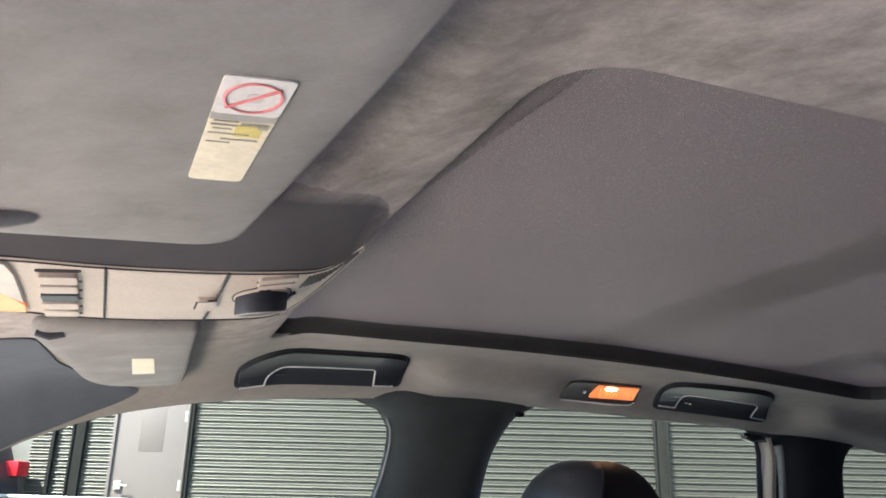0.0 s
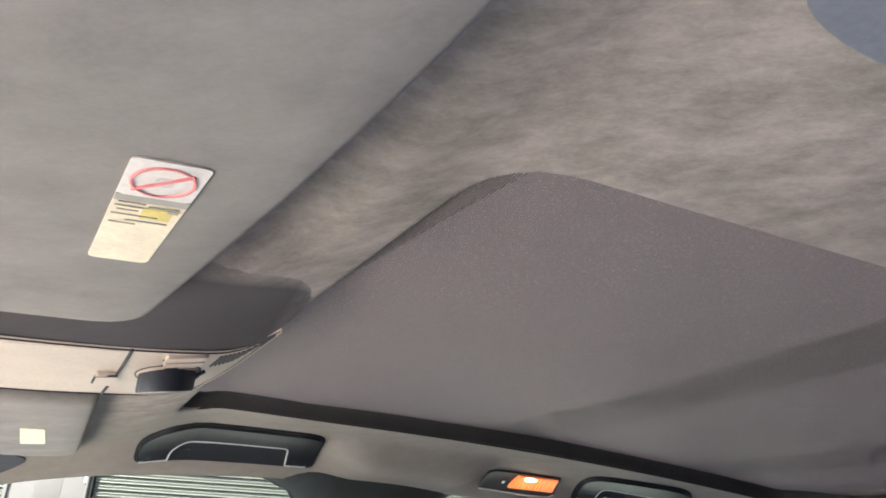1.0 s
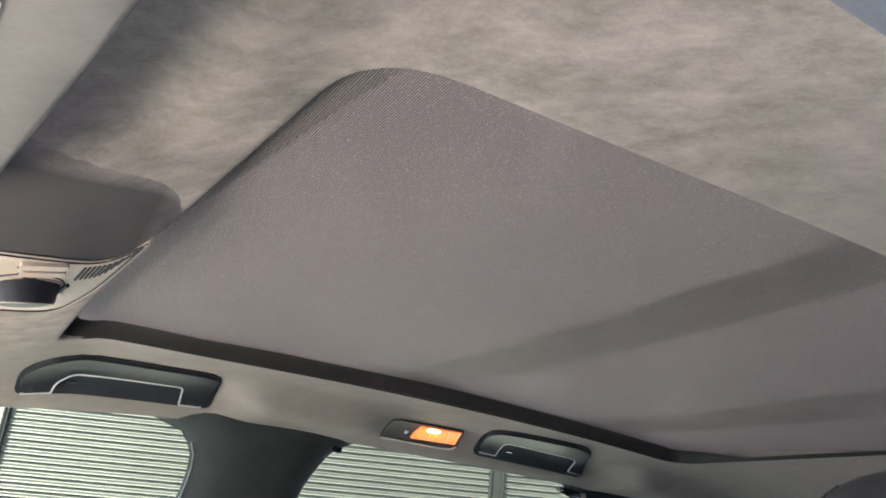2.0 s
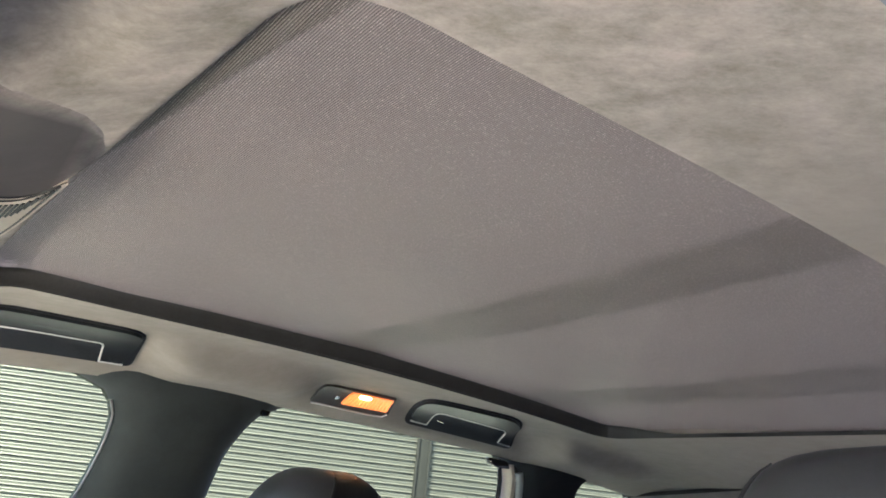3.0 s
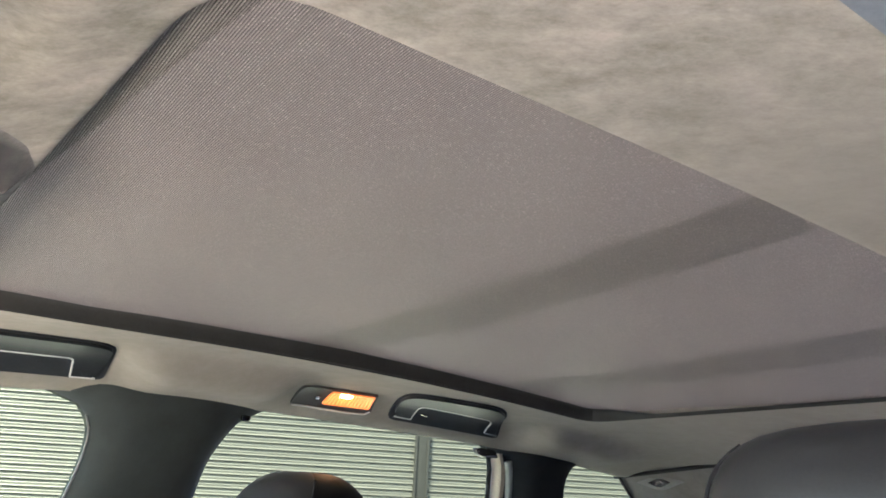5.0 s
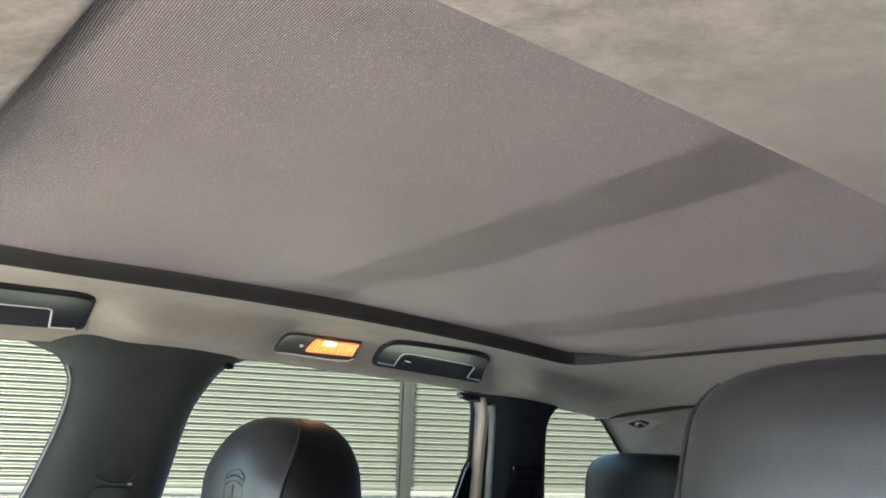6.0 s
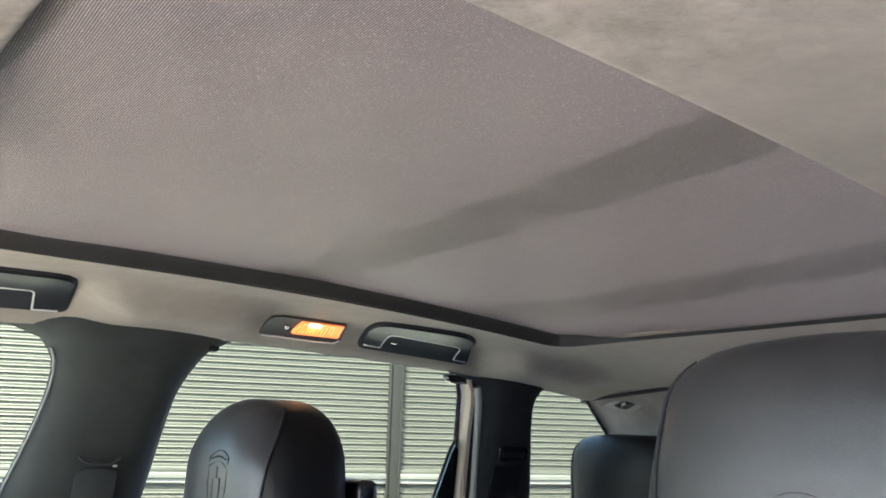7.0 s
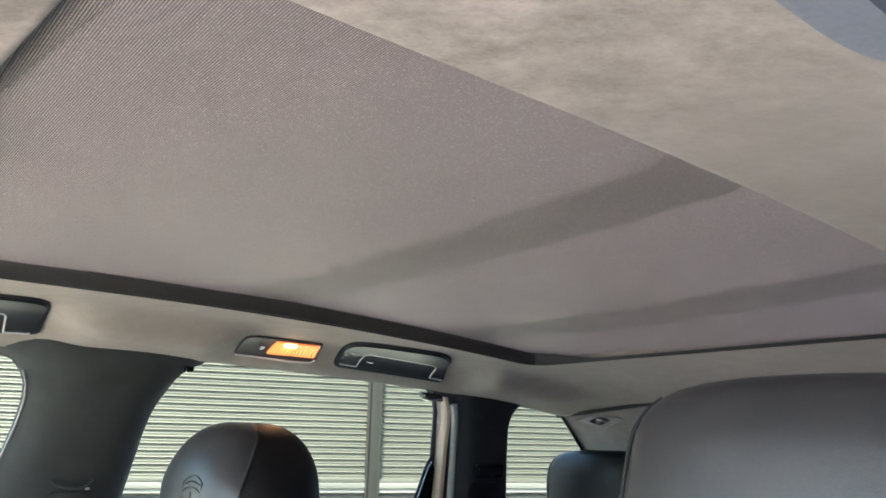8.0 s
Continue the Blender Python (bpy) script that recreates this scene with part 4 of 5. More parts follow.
OUTLINE = rounded([(-0.20, 0.548), (-0.107, 0.556), (-0.04, 0.575), (0.037, 0.579), (0.082, 0.581), (0.112, 0.599), (0.126, 0.589), (0.1375, 0.563), (0.132, 0.615), (0.123, 0.690), (0.104, 0.748), (0.052, 0.745), (-0.047, 0.749), (-0.125, 0.712), (-0.20, 0.670)],
                  [0.01, 0.03, 0.03, 0.03, 0.02, 0.015, 0.02, 0.002, 0.05, 0.05, 0.015, 0.03, 0.04, 0.04, 0.01], steps=4)
TIP = max(range(len(OUTLINE)), key=lambda i: OUTLINE[i][0])


def console_body():
    """The shell in strips from its driver-side edge to its far edge, out to the pointed tail."""
    near, far = [tuple(p) for p in OUTLINE[1:TIP + 1]], [tuple(p) for p in OUTLINE[TIP:-1]][::-1]

    def edge(side, x):
        for (xa, ya), (xb, yb) in zip(side, side[1:]):
            if xa <= x <= xb:
                return ya + (yb - ya) * (x - xa) / max(1e-6, xb - xa)
        return side[0][1] if x < side[0][0] else side[-1][1]

    rows = []
    for i in range(61):
        x = -0.195 + (OUTLINE[TIP][0] + 0.195) * (1 - (1 - i / 60) ** 1.6)
        a, b = edge(near, x), edge(far, x)
        rows.append([con(x, a + (b - a) * k, d) for k, d in ((0, 0.0142), (0.02, 0.0158), (0.06, 0.016), (0.5, 0.016), (0.94, 0.016), (0.98, 0.0158), (1, 0.0142))])
    return slab_of(rows, (0, 0, 0.022))


part("body", console_body(), CONSOLE, console, angle=55)
part("rim", tube([con(x, y, 0.0152) for x, y in OUTLINE], 0.0009, 6, closed=True), CONSOLE, console, "raised rim")
part("inner_line", tube([con(-0.03 + (x + 0.03) * 0.982, 0.655 + (y - 0.655) * 0.955, 0.0163) for x, y in OUTLINE], 0.0007, 5, closed=True), CONSOLE_DARK, console, "fine dark line inside the rim")
part("gasket", tube([con(x + (x + 0.03) * 0.012, y + (y - 0.65) * 0.045, 0.007) for x, y in OUTLINE], 0.0009, 6, closed=True), CONSOLE_DARK, console, "dark gap round the rim")


def console_box(name, x0, x1, y0, y1, d, h, mat, label="", parent=None, skew=0.0, bevel=0.0015):
    o = rounded([(x0, y0), (x1, y0), (x1 - skew, y1), (x0 - skew, y1)], 0.003, steps=3)
    return part(name, console_sheet(o, d + h, h + 0.004, bevel), mat, parent or console, label, angle=50)


FACE_C = 0.016
part("joint", tube([con(-0.045, 0.575, FACE_C + 0.0003), con(-0.053, 0.742, FACE_C + 0.0003)], 0.0011, 6), CONSOLE_DARK, console, "dark panel joint")
console_box("lid", -0.042, 0.034, 0.586, 0.738, FACE_C, 0.0003, CONSOLE, "flat lid of the glasses box", skew=0.007)
part("joint", tube([con(0.0395, 0.580, FACE_C + 0.0006), con(0.0375, 0.63, FACE_C + 0.0014), con(0.0360, 0.66, FACE_C + 0.0014), con(0.0335, 0.70, FACE_C + 0.0012), con(0.031, 0.742, FACE_C + 0.0006)], 0.0012, 6), CONSOLE_DARK, console, "dark panel joint")
latch = console_box("latch", 0.021, 0.037, 0.655, 0.690, FACE_C + 0.001, 0.003, CONSOLE, "small push latch")
part("gap", tube([con(0.0205, 0.682, FACE_C + 0.0035), con(0.0215, 0.658, FACE_C + 0.0035), con(0.037, 0.654, FACE_C + 0.0035)], 0.0010, 6), CONSOLE_DARK, latch, "dark gap round the latch")
for k in range(5):
    y0, x0 = 0.590 + 0.0262 * k, -0.090 - 0.0016 * k
    console_box("button", x0, x0 + 0.026, y0, y0 + 0.020, FACE_C, 0.004, CONSOLE if k != 2 else KNOB, bevel=0.003)
    console_box("button_gap", x0 - 0.001, x0 + 0.028, y0 + 0.0205, y0 + 0.0255, FACE_C - 0.0004, 0.001, CONSOLE_DARK, "dark gap between buttons")
console_box("button_gap", -0.091, -0.061, 0.582, 0.588, FACE_C, 0.0008, CONSOLE_DARK, "dark edge of the button bank")
part("reading_lamp", console_sheet(rounded([(-0.190, 0.554), (-0.106, 0.562), (-0.1035, 0.590), (-0.1070, 0.672), (-0.119, 0.612), (-0.190, 0.590)], 0.002), FACE_C + 0.003, 0.007, 0.0015), material("lamp_cover", (0.62, 0.55, 0.46), rough=0.3), console, "white wedge-shaped reading lamp cover", angle=50)
part("amber_lens", console_sheet(rounded([(-0.190, 0.598), (-0.120, 0.620), (-0.1075, 0.682), (-0.109, 0.704), (-0.125, 0.700), (-0.190, 0.662)], 0.002), FACE_C + 0.003, 0.007, 0.0015), LENS, console, "lit amber lens", angle=50)
for k in range(2):
    y0 = 0.594 + 0.017 * k
    console_box("rocker", 0.064 + 0.001 * k, 0.094, y0, y0 + 0.012, FACE_C, 0.003, CONSOLE, bevel=0.002)
    console_box("rocker_gap", 0.063 + 0.001 * k, 0.095, y0 + 0.0122, y0 + 0.0166, FACE_C - 0.0004, 0.001, CONSOLE_DARK, "dark gap beside a rocker")
# bright dish with the black rotary knob standing out of it
c0 = Vector((0.073, 0.655))
part("dial_ring", tube([con(c0.x + 0.024 * math.cos(a), c0.y + 0.030 * math.sin(a), FACE_C + 0.0003) for a in (2 * math.pi * k / 28 for k in range(28))], 0.0006, 6, closed=True), CONSOLE_DARK, console, "fine dark joint round the knob")
rows = []
for rad, d in ((0.0, 0.008), (0.0200, 0.008), (0.0205, 0.015), (0.0203, 0.0300), (0.0195, 0.0318), (0.0150, 0.0324), (0.0, 0.0324)):
    rows.append([con(c0.x + (rad + 0.0001) * (1 + (0.05 if k % 2 else 0)) * math.cos(2 * math.pi * k / 40), c0.y + (rad + 0.0001) * math.sin(2 * math.pi * k / 40), d - (0.15 * rad * math.sin(2 * math.pi * k / 40) if d > 0.02 else 0)) for k in range(40)])
part("knob", loft(rows, True), KNOB, console, "soft black rotary knob")
part("cap_ring", tube([con(c0.x + 0.0192 * math.cos(a), c0.y + 0.0192 * math.sin(a), 0.0317 - 0.15 * 0.0192 * math.sin(a)) for a in (2 * math.pi * k / 28 for k in range(28))], 0.0007, 5, closed=True), CONSOLE, console, "pale ring round the knob's face")
part("collar", tube([con(c0.x + 0.0225 * math.cos(a), c0.y + 0.0195 * math.sin(a), FACE_C + 0.0005) for a in (2 * math.pi * k / 24 for k in range(24))], 0.0012, 6, closed=True), CONSOLE, console, "pale collar under the knob")
part("dish", tube([con(0.0890, 0.698, FACE_C), con(0.0945, 0.690, FACE_C + 0.001), con(0.0970, 0.677, FACE_C + 0.001), con(0.0960, 0.664, FACE_C)], 0.0026, 8), CONSOLE, console, "pale lip of the knob's dish")
part("clip", tube([con(0.0935, 0.668, FACE_C + 0.003), con(0.0955, 0.660, FACE_C + 0.004), con(0.0968, 0.656, FACE_C + 0.003), con(0.0990, 0.647, FACE_C + 0.003)], 0.0017, 6), KNOB, console, "small black clip")
# microphone slots, shorter and closer together towards the tail
for k in range(10):
    s = k / 9
    x0, y0 = 0.1025 + 0.0290 * s - 0.004 * s * s, curve_through([(0.0, 0.642), (0.55, 0.636), (0.8, 0.618), (1.0, 0.598)], s)
    x1, y1 = 0.1050 + 0.0275 * s, curve_through([(0.0, 0.609), (0.55, 0.606), (0.8, 0.592), (1.0, 0.577)], s)
    part("slot", tube([con(x0, y0, FACE_C), con(x1, y1, FACE_C)], 0.0012 - 0.0002 * s, 5), CONSOLE_DARK, console, "dark microphone slot")

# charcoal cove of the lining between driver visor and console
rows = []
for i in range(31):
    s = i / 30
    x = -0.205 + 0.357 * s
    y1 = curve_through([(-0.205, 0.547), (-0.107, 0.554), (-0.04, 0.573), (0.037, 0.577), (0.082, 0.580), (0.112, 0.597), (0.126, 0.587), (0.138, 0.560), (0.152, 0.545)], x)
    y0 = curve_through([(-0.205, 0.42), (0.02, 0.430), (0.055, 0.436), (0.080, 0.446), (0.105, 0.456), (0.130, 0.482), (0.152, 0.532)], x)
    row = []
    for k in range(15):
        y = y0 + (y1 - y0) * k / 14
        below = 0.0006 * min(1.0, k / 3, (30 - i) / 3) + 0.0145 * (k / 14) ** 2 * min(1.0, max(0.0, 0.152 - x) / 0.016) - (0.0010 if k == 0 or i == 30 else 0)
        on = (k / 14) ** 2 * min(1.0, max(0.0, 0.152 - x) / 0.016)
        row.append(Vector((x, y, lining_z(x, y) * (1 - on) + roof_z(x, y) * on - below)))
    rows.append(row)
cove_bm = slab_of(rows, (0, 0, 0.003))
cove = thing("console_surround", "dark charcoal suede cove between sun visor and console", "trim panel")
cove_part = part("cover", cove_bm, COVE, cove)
# how far each point of the cover lies from its faded edge beside the lining
edge_fade = cove_part.data.attributes.new("edge_fade", "FLOAT", "POINT")
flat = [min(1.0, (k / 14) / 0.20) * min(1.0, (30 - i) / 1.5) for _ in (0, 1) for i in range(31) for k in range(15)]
edge_fade.data.foreach_set("value", flat)
part("piping", tube([con(x, y - 0.0012, 0.0150) for x, y in OUTLINE[2:36]], 0.0007, 5), CONSOLE_DARK, cove, "dark piping beside the console")


# ---------------------------------------------------------------- seats
def head_restraint(parent, cx, cy, top, half, depth, height, front_mat, side_mat, crest=True, crest_y=0.0, square=2.1, crest_drop=0.086, crest_mat=None, stitched=True, line=1.0, taper=0.0):
    """A padded head restraint: a front panel with a crest, a wrapped side, seams, two posts. Points in the parent's space."""
    dome = 0.12
    zs = [dome * (1 - math.cos(math.pi / 2 * i / 14)) for i in range(15)] + [dome + (height - dome) * i / 10 for i in range(1, 9)] + [height - 0.008, height - 0.002, height]

    def prof(dz):
        if dz < dome:
            return max(0.03, (1 - ((dome - dz) / dome) ** square) ** (1 / square))
        return 1.0 - 0.05 * ((dz - dome) / (height - dome)) ** 2 - (0.12 * max(0.0, (dz - height + 0.02) / 0.02) ** 2)

    def ring(dz, grow=0.0):
        k = prof(dz)
        a, b = depth / 2 * (0.25 + 0.75 * min(1.0, k * 1.05)), half * k * (1 - taper * (1 - ease((dz - 0.045) / 0.08)))
        xo = cx + depth / 2 + 0.10 * max(0, 0.08 - dz)
        pts = []
        for q in range(40):
            t = 2 * math.pi * q / 40
            c, s = math.cos(t), math.sin(t)
            px = math.copysign(abs(c) ** 0.45, c) * (a + grow)
            py = math.copysign(abs(s) ** 0.55, s) * (b + grow)
            if px < 0:
                px += 0.018 * (py / max(b, 1e-6)) ** 2
            pts.append(Vector((xo + px, cy + py, top - dz + grow * 0.4)))
        return pts

    rings = [ring(z) for z in zs]
    bm = loft(rings, True)
    bm.verts.ensure_lookup_table()
    vs = list(bm.verts)
    bm.faces.new(vs[:40])
    bm.faces.new(vs[-40:][::-1])
    head = part("head_restraint", bm, side_mat, parent, "padded black leather head restraint", angle=70)
    # the front panel covers the ring's front third and reaches further back over the crown, a hair proud
    def spread(z):
        return 3.2 * (1 - min(1.0, z / 0.12)) ** 1.4

    def along(z, f, grow):
        r = ring(z, grow)
        i = int(math.floor(f))
        return r[i % 40].lerp(r[(i + 1) % 40], f - i)

    front = []
    for r, z in enumerate(zs):
        lo, hi = 15 - spread(z), 25 + spread(z)
        row = []
        for k in range(17):
            f = lo + (hi - lo) * k / 16
            row.append(along(z, f, 0.0001 + 0.0011 * min(1.0, k / 2, (16 - k) / 2, r / 4)))
        front.append(row)
    part("front_panel", loft(front), front_mat, head, "smooth grey leather front panel")
    for side in (0, 1):
        edge = [along(z, 25 + spread(z) if side else 15 - spread(z), 0.0010) for z in [0.012 + (height - 0.016) * k / 40 for k in range(41)]]
        part("seam", tube(edge, 0.0017, 6), THREAD, head, "dark sewn seam")
        if not stitched:
            continue
        inset = []
        for k in range(int((height - 0.05) / 0.004)):
            z = 0.03 + 0.004 * k
            inset.append(along(z, 24.55 + spread(z) if side else 15.45 - spread(z), 0.0020))
        bm = bmesh.new()
        for k in range(0, len(inset) - 1, 2):
            tube([inset[k], inset[k].lerp(inset[k + 1], 0.75)], 0.0005, 4, bm)
        tagged(part("stitching", bm, THREAD, head, "row of dark stitches"), kind="stuff")
    if crest:
        # embossed shield of plain bands
        relief = crest_mat or front_mat
        def at(u, v):
            dz = crest_drop + v
            r = ring(min(dz, height - 0.01), 0.0014)
            y = cy + crest_y + u * 0.7
            best = min(range(14, 26), key=lambda i: 0 if (r[i].y - y) * (r[i + 1].y - y) <= 0 else 1)
            a, b = r[best], r[best + 1]
            f = (y - a.y) / (b.y - a.y) if abs(b.y - a.y) > 1e-9 else 0
            return a.lerp(b, max(0, min(1, f)))
        out = [(-0.031 + 0.00775 * k, 0.008 * ((k - 4) / 4) ** 2 - 0.002) for k in range(9)] + [ (0.031, 0.040), (0.024, 0.062), (0.0, 0.080), (-0.024, 0.062), (-0.031, 0.040)]
        part("crest_outline", tube([at(u, v) for u, v in out], 0.0007 * line, 6, closed=True), relief, head, "embossed shield outline")
        for row in (((-0.029, 0.017), (-0.015, 0.012), (0.0, 0.011), (0.015, 0.012), (0.029, 0.017)), ((-0.030, 0.040), (-0.013, 0.040)), ((0.013, 0.040), (0.030, 0.040)),
                     ((-0.012, 0.030), (0.012, 0.030), (0.012, 0.055), (0.0, 0.062), (-0.012, 0.055), (-0.012, 0.030)), ((0.0, 0.017), (0.0, 0.030))):
            part("crest_line", tube([at(u, v) for u, v in row], 0.0006 * line, 5), relief, head, "embossed line")
        for k in range(6):
            u = -0.022 + 0.0088 * k
            part("crest_block", tube([at(u - 0.0026, 0.0048 + 6.5 * u * u), at(u + 0.0026, 0.0048 + 6.5 * u * u)], 0.0009 * line, 5), relief, head, "embossed block")
    for s in (-1, 1):
        part("post", tube([(cx + depth * 0.55, cy + s * 0.065, top - height - 0.10), (cx + depth * 0.55, cy + s * 0.065, top - height + 0.02)], 0.006, 10), CHROME, head, "steel post")
    return head


def car_seat(label, cx, cy, top, half=0.132, depth=0.11, height=0.235, crest_y=0.0, square=2.1, cushion=LEATHER, **crest):
    seat = thing("car_seat", label, "car seat", (0, 0, 0), group="front seats")
    head_restraint(seat, cx, cy, top, half, depth, height, LEATHER_GREY, LEATHER, crest_y=crest_y, square=square, **crest)
    z1 = top - height - 0.06
    rows = []
    for i in range(13):
        s = i / 12
        w, d = 0.25 - 0.06 * s ** 4, 0.075
        zc, xc = 0.62 + (z1 - 0.62) * s, cx + 0.07 - 0.20 * (1 - s)
        rows.append([(xc + math.copysign(abs(math.cos(t)) ** 0.6, math.cos(t)) * d, cy + math.copysign(abs(math.sin(t)) ** 0.6, math.sin(t)) * w, zc) for t in (2 * math.pi * q / 28 for q in range(28))])
    bm = loft(rows, True)
    bm.verts.ensure_lookup_table()
    vs = list(bm.verts)
    bm.faces.new(vs[:28])
    bm.faces.new(vs[-28:][::-1])
    part("backrest", bm, LEATHER, seat, "black leather backrest")
    part("cushion", boxed(cx - 0.55, cx - 0.06, cy - 0.25, cy + 0.25, 0.48, 0.66, bevel=0.05, segments=3), cushion, seat, "seat cushion")
    part("base", boxed(cx - 0.5, cx - 0.1, cy - 0.2, cy + 0.2, 0.40, 0.50, bevel=0.01), CABIN, seat, "dark seat base")
    return seat


car_seat("black leather driver seat with a padded head restraint", 0.545, 0.256, 1.463, half=0.149, square=4.2, crest_y=0.012, cushion=CUSHION, crest_drop=0.094, line=0.45, taper=0.085)
passenger_seat = car_seat("black leather passenger seat with a padded head restraint", 0.492, 0.985, 1.434, half=0.132, depth=0.145, square=2.35, crest_y=-0.036, crest_drop=0.066, crest_mat=CREST, stitched=False)
screen = part("screen_bracket", boxed(0.635, 0.665, 0.858, 1.06, 1.20, 1.339, bevel=0.012, segments=3), BLACK, passenger_seat, "black bracket behind the head restraint")
rear = thing("rear_bench", "black leather rear bench with padded head restraint", "car seat")
part("backrest", boxed(1.42, 1.58, 0.12, 1.24, 0.62, 1.14, bevel=0.05, segments=3), LEATHER, rear, "black leather bench backrest")
part("cushion", boxed(0.95, 1.45, 0.12, 1.24, 0.44, 0.66, bevel=0.05, segments=3), LEATHER, rear, "black leather bench cushion")
part("base", boxed(1.0, 1.5, 0.2, 1.15, 0.40, 0.46, bevel=0.01), CABIN, rear)
head_restraint(rear, 1.43, 1.125, 1.402, 0.160, 0.10, 0.20, LEATHER, LEATHER, crest=False, square=4.0)


# ---------------------------------------------------------------- outside
H_DIR, R_DIR, DIST = Vector((0.3374, 0.9414, 0)), Vector((0.9414, -0.3374, 0)), 9.8
FACADE = Matrix((R_DIR, H_DIR, Vector((0, 0, 1)))).transposed().to_4x4()
FACADE.translation = H_DIR * DIST                   # local x along the wall to the right, y into it, z up

ground = bmesh.new()
bmesh.ops.create_grid(ground, x_segments=60, y_segments=60, size=400)
tagged(mesh_object("ground", ground, CONCRETE, smooth=False), "grey weathered concrete yard", "ground", kind="structure")

building = thing("building", "low workshop building with ribbed metal shutters", "building", FACADE)
part("wall", boxed(-14, 16, 0.12, 4.0, 0.0, 4.6, bevel=0.02), RENDERED_WALL, building, "pale rendered wall")
part("fascia", boxed(-14, 16, -0.10, 0.12, 3.35, 4.6, bevel=0.02), RENDERED_WALL, building, "plain fascia above the shutters")
part("roof", boxed(-14.2, 16.2, -0.35, 4.2, 4.6, 4.75, bevel=0.02), POST, building, "flat roof edge")

PITCH = 0.0775

def slat_mesh(width):
    """One interlocking shutter slat: a rounded nose along its lower joint and two flutes that lean outwards."""
    bm = bmesh.new()
    prof = [(0.012, 0.0), (-0.006, 0.0005), (-0.0120, 0.003), (-0.0130, 0.0055), (-0.0115, 0.008), (-0.002, 0.0150), (0.0015, 0.0185), (-0.0020, 0.0420),
            (-0.0010, 0.0440), (0.0035, 0.0485), (0.0045, 0.0505), (0.0015, 0.0690), (0.0030, 0.0720), (0.012, 0.0772)]
    rows = [[(x, y, z) for y, z in prof] for x in (-width / 2, width / 2)]
    loft(rows, False, bm)
    me = bpy.data.meshes.new("slat")
    bm.to_mesh(me)
    bm.free()
    me.materials.append(SLAT)
    return me


def shutter(u0, u1, z0, z1, label):
    sh = thing("roller_shutter", label, "roller shutter", FACADE @ Matrix.Translation(((u0 + u1) / 2, 0.06, z0)), group="roller shutters")
    me = slat_mesh(u1 - u0)
    for k in range(int((z1 - z0) / PITCH)):
        ob = new("slat", me)
        ob.parent = sh
        ob.location = (0, 0, k * PITCH)
    return sh


shutter(-3.04, 2.66, 0.90, 3.35, "wide pale metal roller shutter of ribbed slats")
shutter(2.84, 9.2, 0.90, 3.35, "wide pale metal roller shutter of ribbed slats")
shutter(-4.36, -4.00, 0.0, 3.35, "narrow pale metal shutter of ribbed slats")
shutter(-4.72, -4.52, 0.0, 3.35, "narrow pale metal shutter of ribbed slats")
shutter(-5.02, -4.76, 0.0, 3.35, "narrow pale metal shutter of ribbed slats")
shutter(-3.04, 2.66, 0.0, 0.74, "lower part of a pale ribbed metal shutter")
shutter(2.84, 9.2, 0.0, 0.74, "lower part of a pale ribbed metal shutter")
for u0, u1 in ((2.66, 2.84), (-4.52, -4.36), (9.2, 9.4), (-3.10, -3.04), (-4.76, -4.72)):
    wide = u1 - u0 > 0.1
    post = thing("shutter_post", "grey steel guide post between shutters" if wide else "slim grey steel guide rail", "post", FACADE @ Matrix.Translation(((u0 + u1) / 2, 0.0, 0.0)), group="shutter posts")
    w = (u1 - u0) / 2
    part("web", boxed(-w, w, 0.02, 0.10, 0.0, 3.35, bevel=0.004), POST, post)
    part("flange", boxed(-w, -w + 0.025, 0.0, 0.03, 0.0, 3.35, bevel=0.003), POST, post)
    part("flange", boxed(w - 0.025, w, 0.0, 0.03, 0.0, 3.35, bevel=0.003), POST, post)
for u0, u1 in ((-3.04, 2.66), (2.84, 9.2)):
    rail = thing("shutter_bar", "pale steel bottom bar across a shutter", "bar", FACADE @ Matrix.Translation(((u0 + u1) / 2, 0.0, 0.74)))
    w = (u1 - u0) / 2
    part("bar", boxed(-w, w, 0.0, 0.08, 0.05, 0.12, bevel=0.01), STEEL_BAR, rail)
    part("sill", boxed(-w, w, 0.02, 0.08, 0.0, 0.045, bevel=0.005), RENDERED_WALL, rail)
    part("sill", boxed(-w, w, 0.02, 0.08, 0.125, 0.16, bevel=0.005), SLAT, rail)

door = thing("door_1", "closed pinkish-grey painted steel door", "door", FACADE @ Matrix.Translation((-3.55, 0.0, 0.0)), kind="structure")
part("leaf", boxed(-0.43, 0.43, 0.03, 0.08, 0.02, 2.62, bevel=0.006), DOOR_PAINT, door)
part("panel", boxed(-0.14, 0.16, 0.0275, 0.034, 1.75, 2.35, bevel=0.002), DOOR_PAINT, door, "shallow raised panel")
part("frame", boxed(-0.47, -0.43, 0.0, 0.09, 0.0, 2.66, bevel=0.004), DOOR_PAINT, door)
part("frame", boxed(0.43, 0.455, 0.0, 0.09, 0.0, 2.66, bevel=0.004), DOOR_PAINT, door)
for z in (1.36, 2.18, 0.4):
    part("hinge", tube([(0.42, 0.01, z - 0.06), (0.42, 0.01, z + 0.06)], 0.018, 10), WHITE_METAL, door, "white hinge")
part("handle_plate", boxed(-0.37, -0.29, 0.0, 0.032, 1.30, 1.40, bevel=0.01), WHITE_METAL, door, "white handle plate")
part("door_handle", tube([(-0.33, -0.04, 1.35), (-0.26, -0.045, 1.35), (-0.20, -0.04, 1.345)], 0.014, 8), WHITE_METAL, door, "white lever handle")

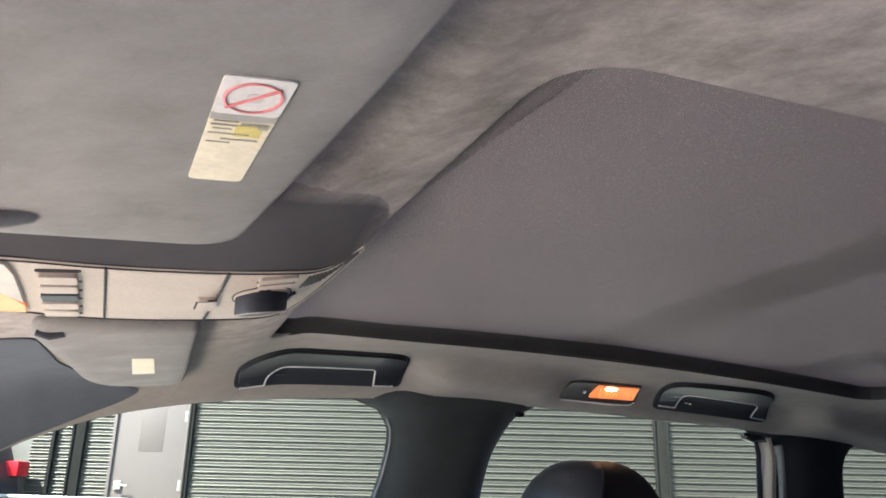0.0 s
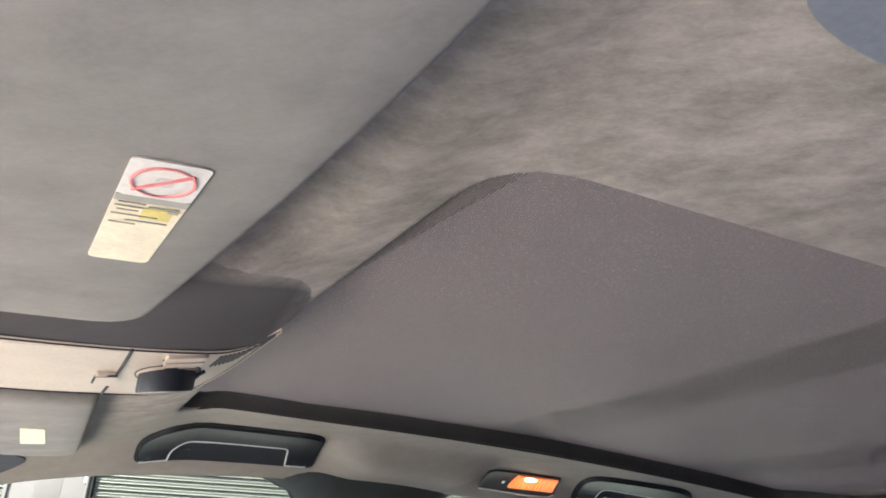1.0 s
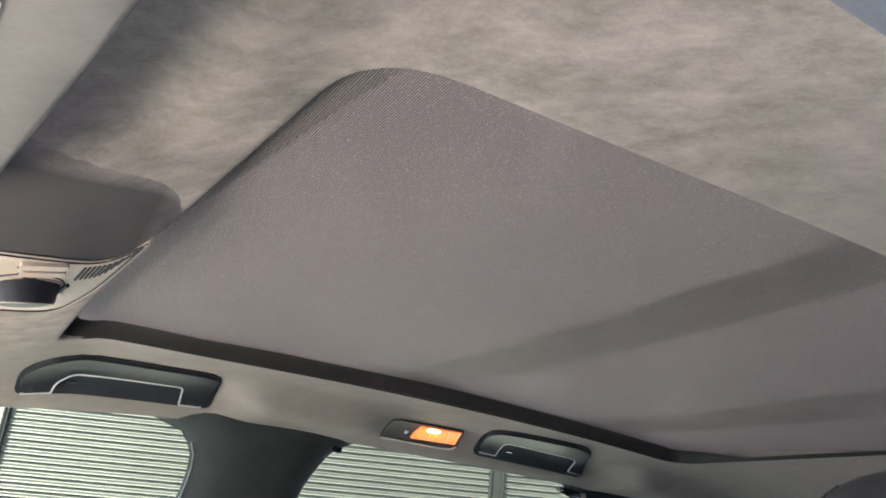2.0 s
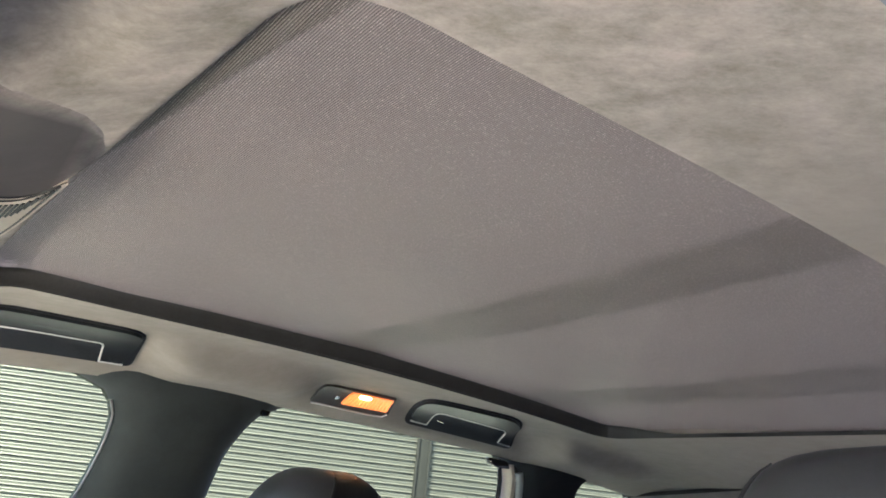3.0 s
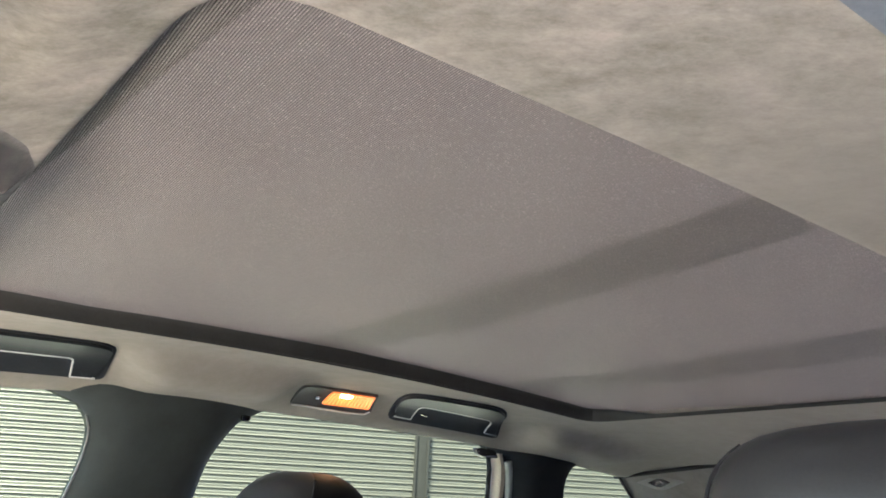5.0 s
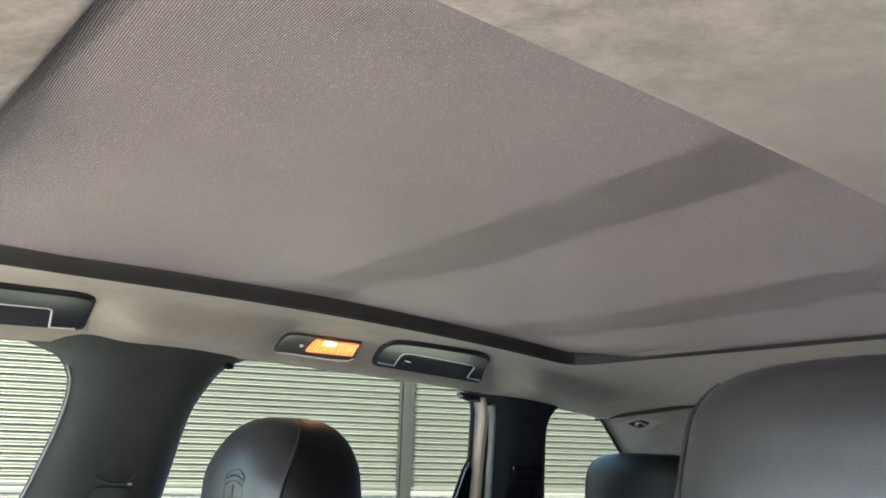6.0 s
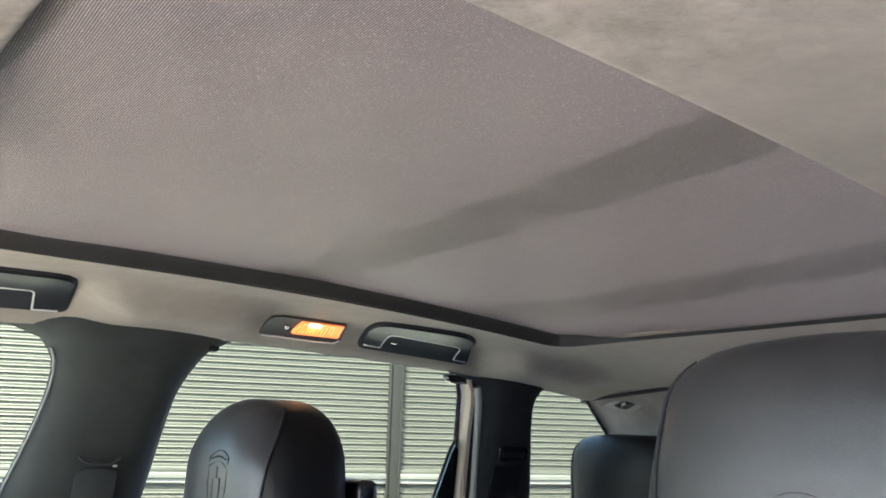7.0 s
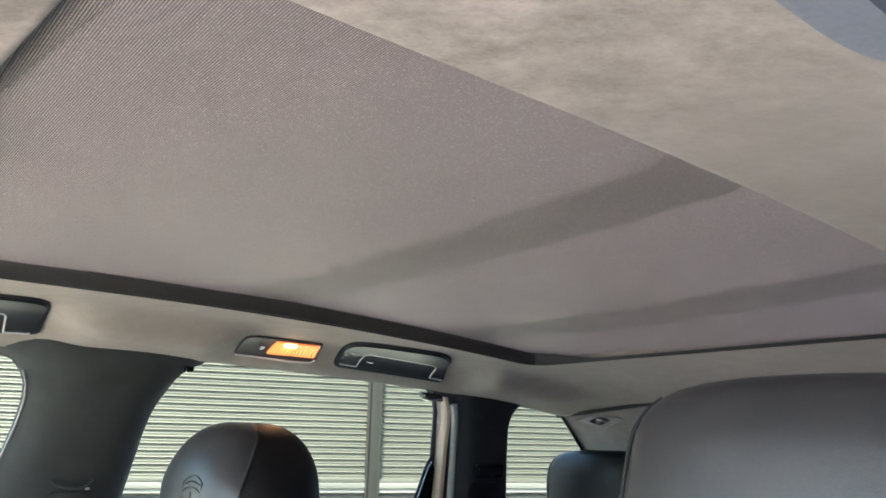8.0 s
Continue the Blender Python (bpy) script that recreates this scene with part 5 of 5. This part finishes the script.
fence = thing("handrail", "thin white metal handrail before the building", "handrail", FACADE @ Matrix.Translation((-4.4, -0.55, 0.0)))
part("rail", tube([(-3.2, 0, 1.235), (0.9, 0, 1.19)], 0.022, 8), WHITE_METAL, fence)
for u in (-2.7, -1.5, -0.3, 0.8):
    part("post", tube([(u, 0, 0.0), (u, 0, 1.20)], 0.02, 8), WHITE_METAL, fence)

# unseen plain wall, added on the driver's side to keep daylight out of the cabin
tagged(mesh_object("light_block_wall", boxed(-6.0, 11.0, -1.55, -1.35, 0.0, 3.2, bevel=0.02), RENDERED_DARK), "unseen tall dark grey wall added to block light from the driver's side", "wall", kind="structure")

# a dark car parked beside the building, its red tail lamp showing
car = thing("parked_car", "dark parked car with a red tail lamp", "car", FACADE @ Matrix.Translation((-6.03, -0.9, 0.0)))
side = [(-2.9, 0.40), (-2.95, 0.85), (-2.6, 1.15), (-1.6, 1.28), (-0.9, 1.85), (0.2, 1.98), (0.80, 1.92), (1.02, 1.35), (1.06, 0.9), (1.04, 0.40)]
bm = bmesh.new()
a = [bm.verts.new((x, -0.85, z)) for x, z in side]
b = [bm.verts.new((x, 0.85, z)) for x, z in side]
bm.faces.new(a)
bm.faces.new(b[::-1])
for i in range(len(a)):
    bm.faces.new((a[i], a[(i + 1) % len(a)], b[(i + 1) % len(a)], b[i]))
bmesh.ops.bevel(bm, geom=list(bm.edges), offset=0.06, segments=3, affect="EDGES")
part("body", bm, CAR_DARK, car, angle=60)
for y in (-0.72, 0.72):
    part("tail_lamp", boxed(0.78, 1.09, y - 0.14, y + 0.14, 1.42, 1.60, bevel=0.03), RED_LAMP, car, "red tail lamp")
for x in (-2.15, 0.50):
    for y in (-0.80, 0.80):
        rows = [[(x + r * math.cos(t), y + yy, 0.33 + r * math.sin(t)) for t in (2 * math.pi * q / 24 for q in range(24))] for r, yy in ((0.20, -0.09), (0.31, -0.10), (0.33, -0.06), (0.33, 0.06), (0.31, 0.10), (0.20, 0.09))]
        wheel = part("wheel", loft(rows, True), RUBBER, car, "black tyre")
        rows = [[(x + r * math.cos(t), y + yy, 0.33 + r * math.sin(t)) for t in (2 * math.pi * q / 24 for q in range(24))] for r, yy in ((0.001, -0.085), (0.20, -0.088), (0.205, 0.088), (0.001, 0.085))]
        part("rim", loft(rows, True), CHROME, wheel, "alloy rim")
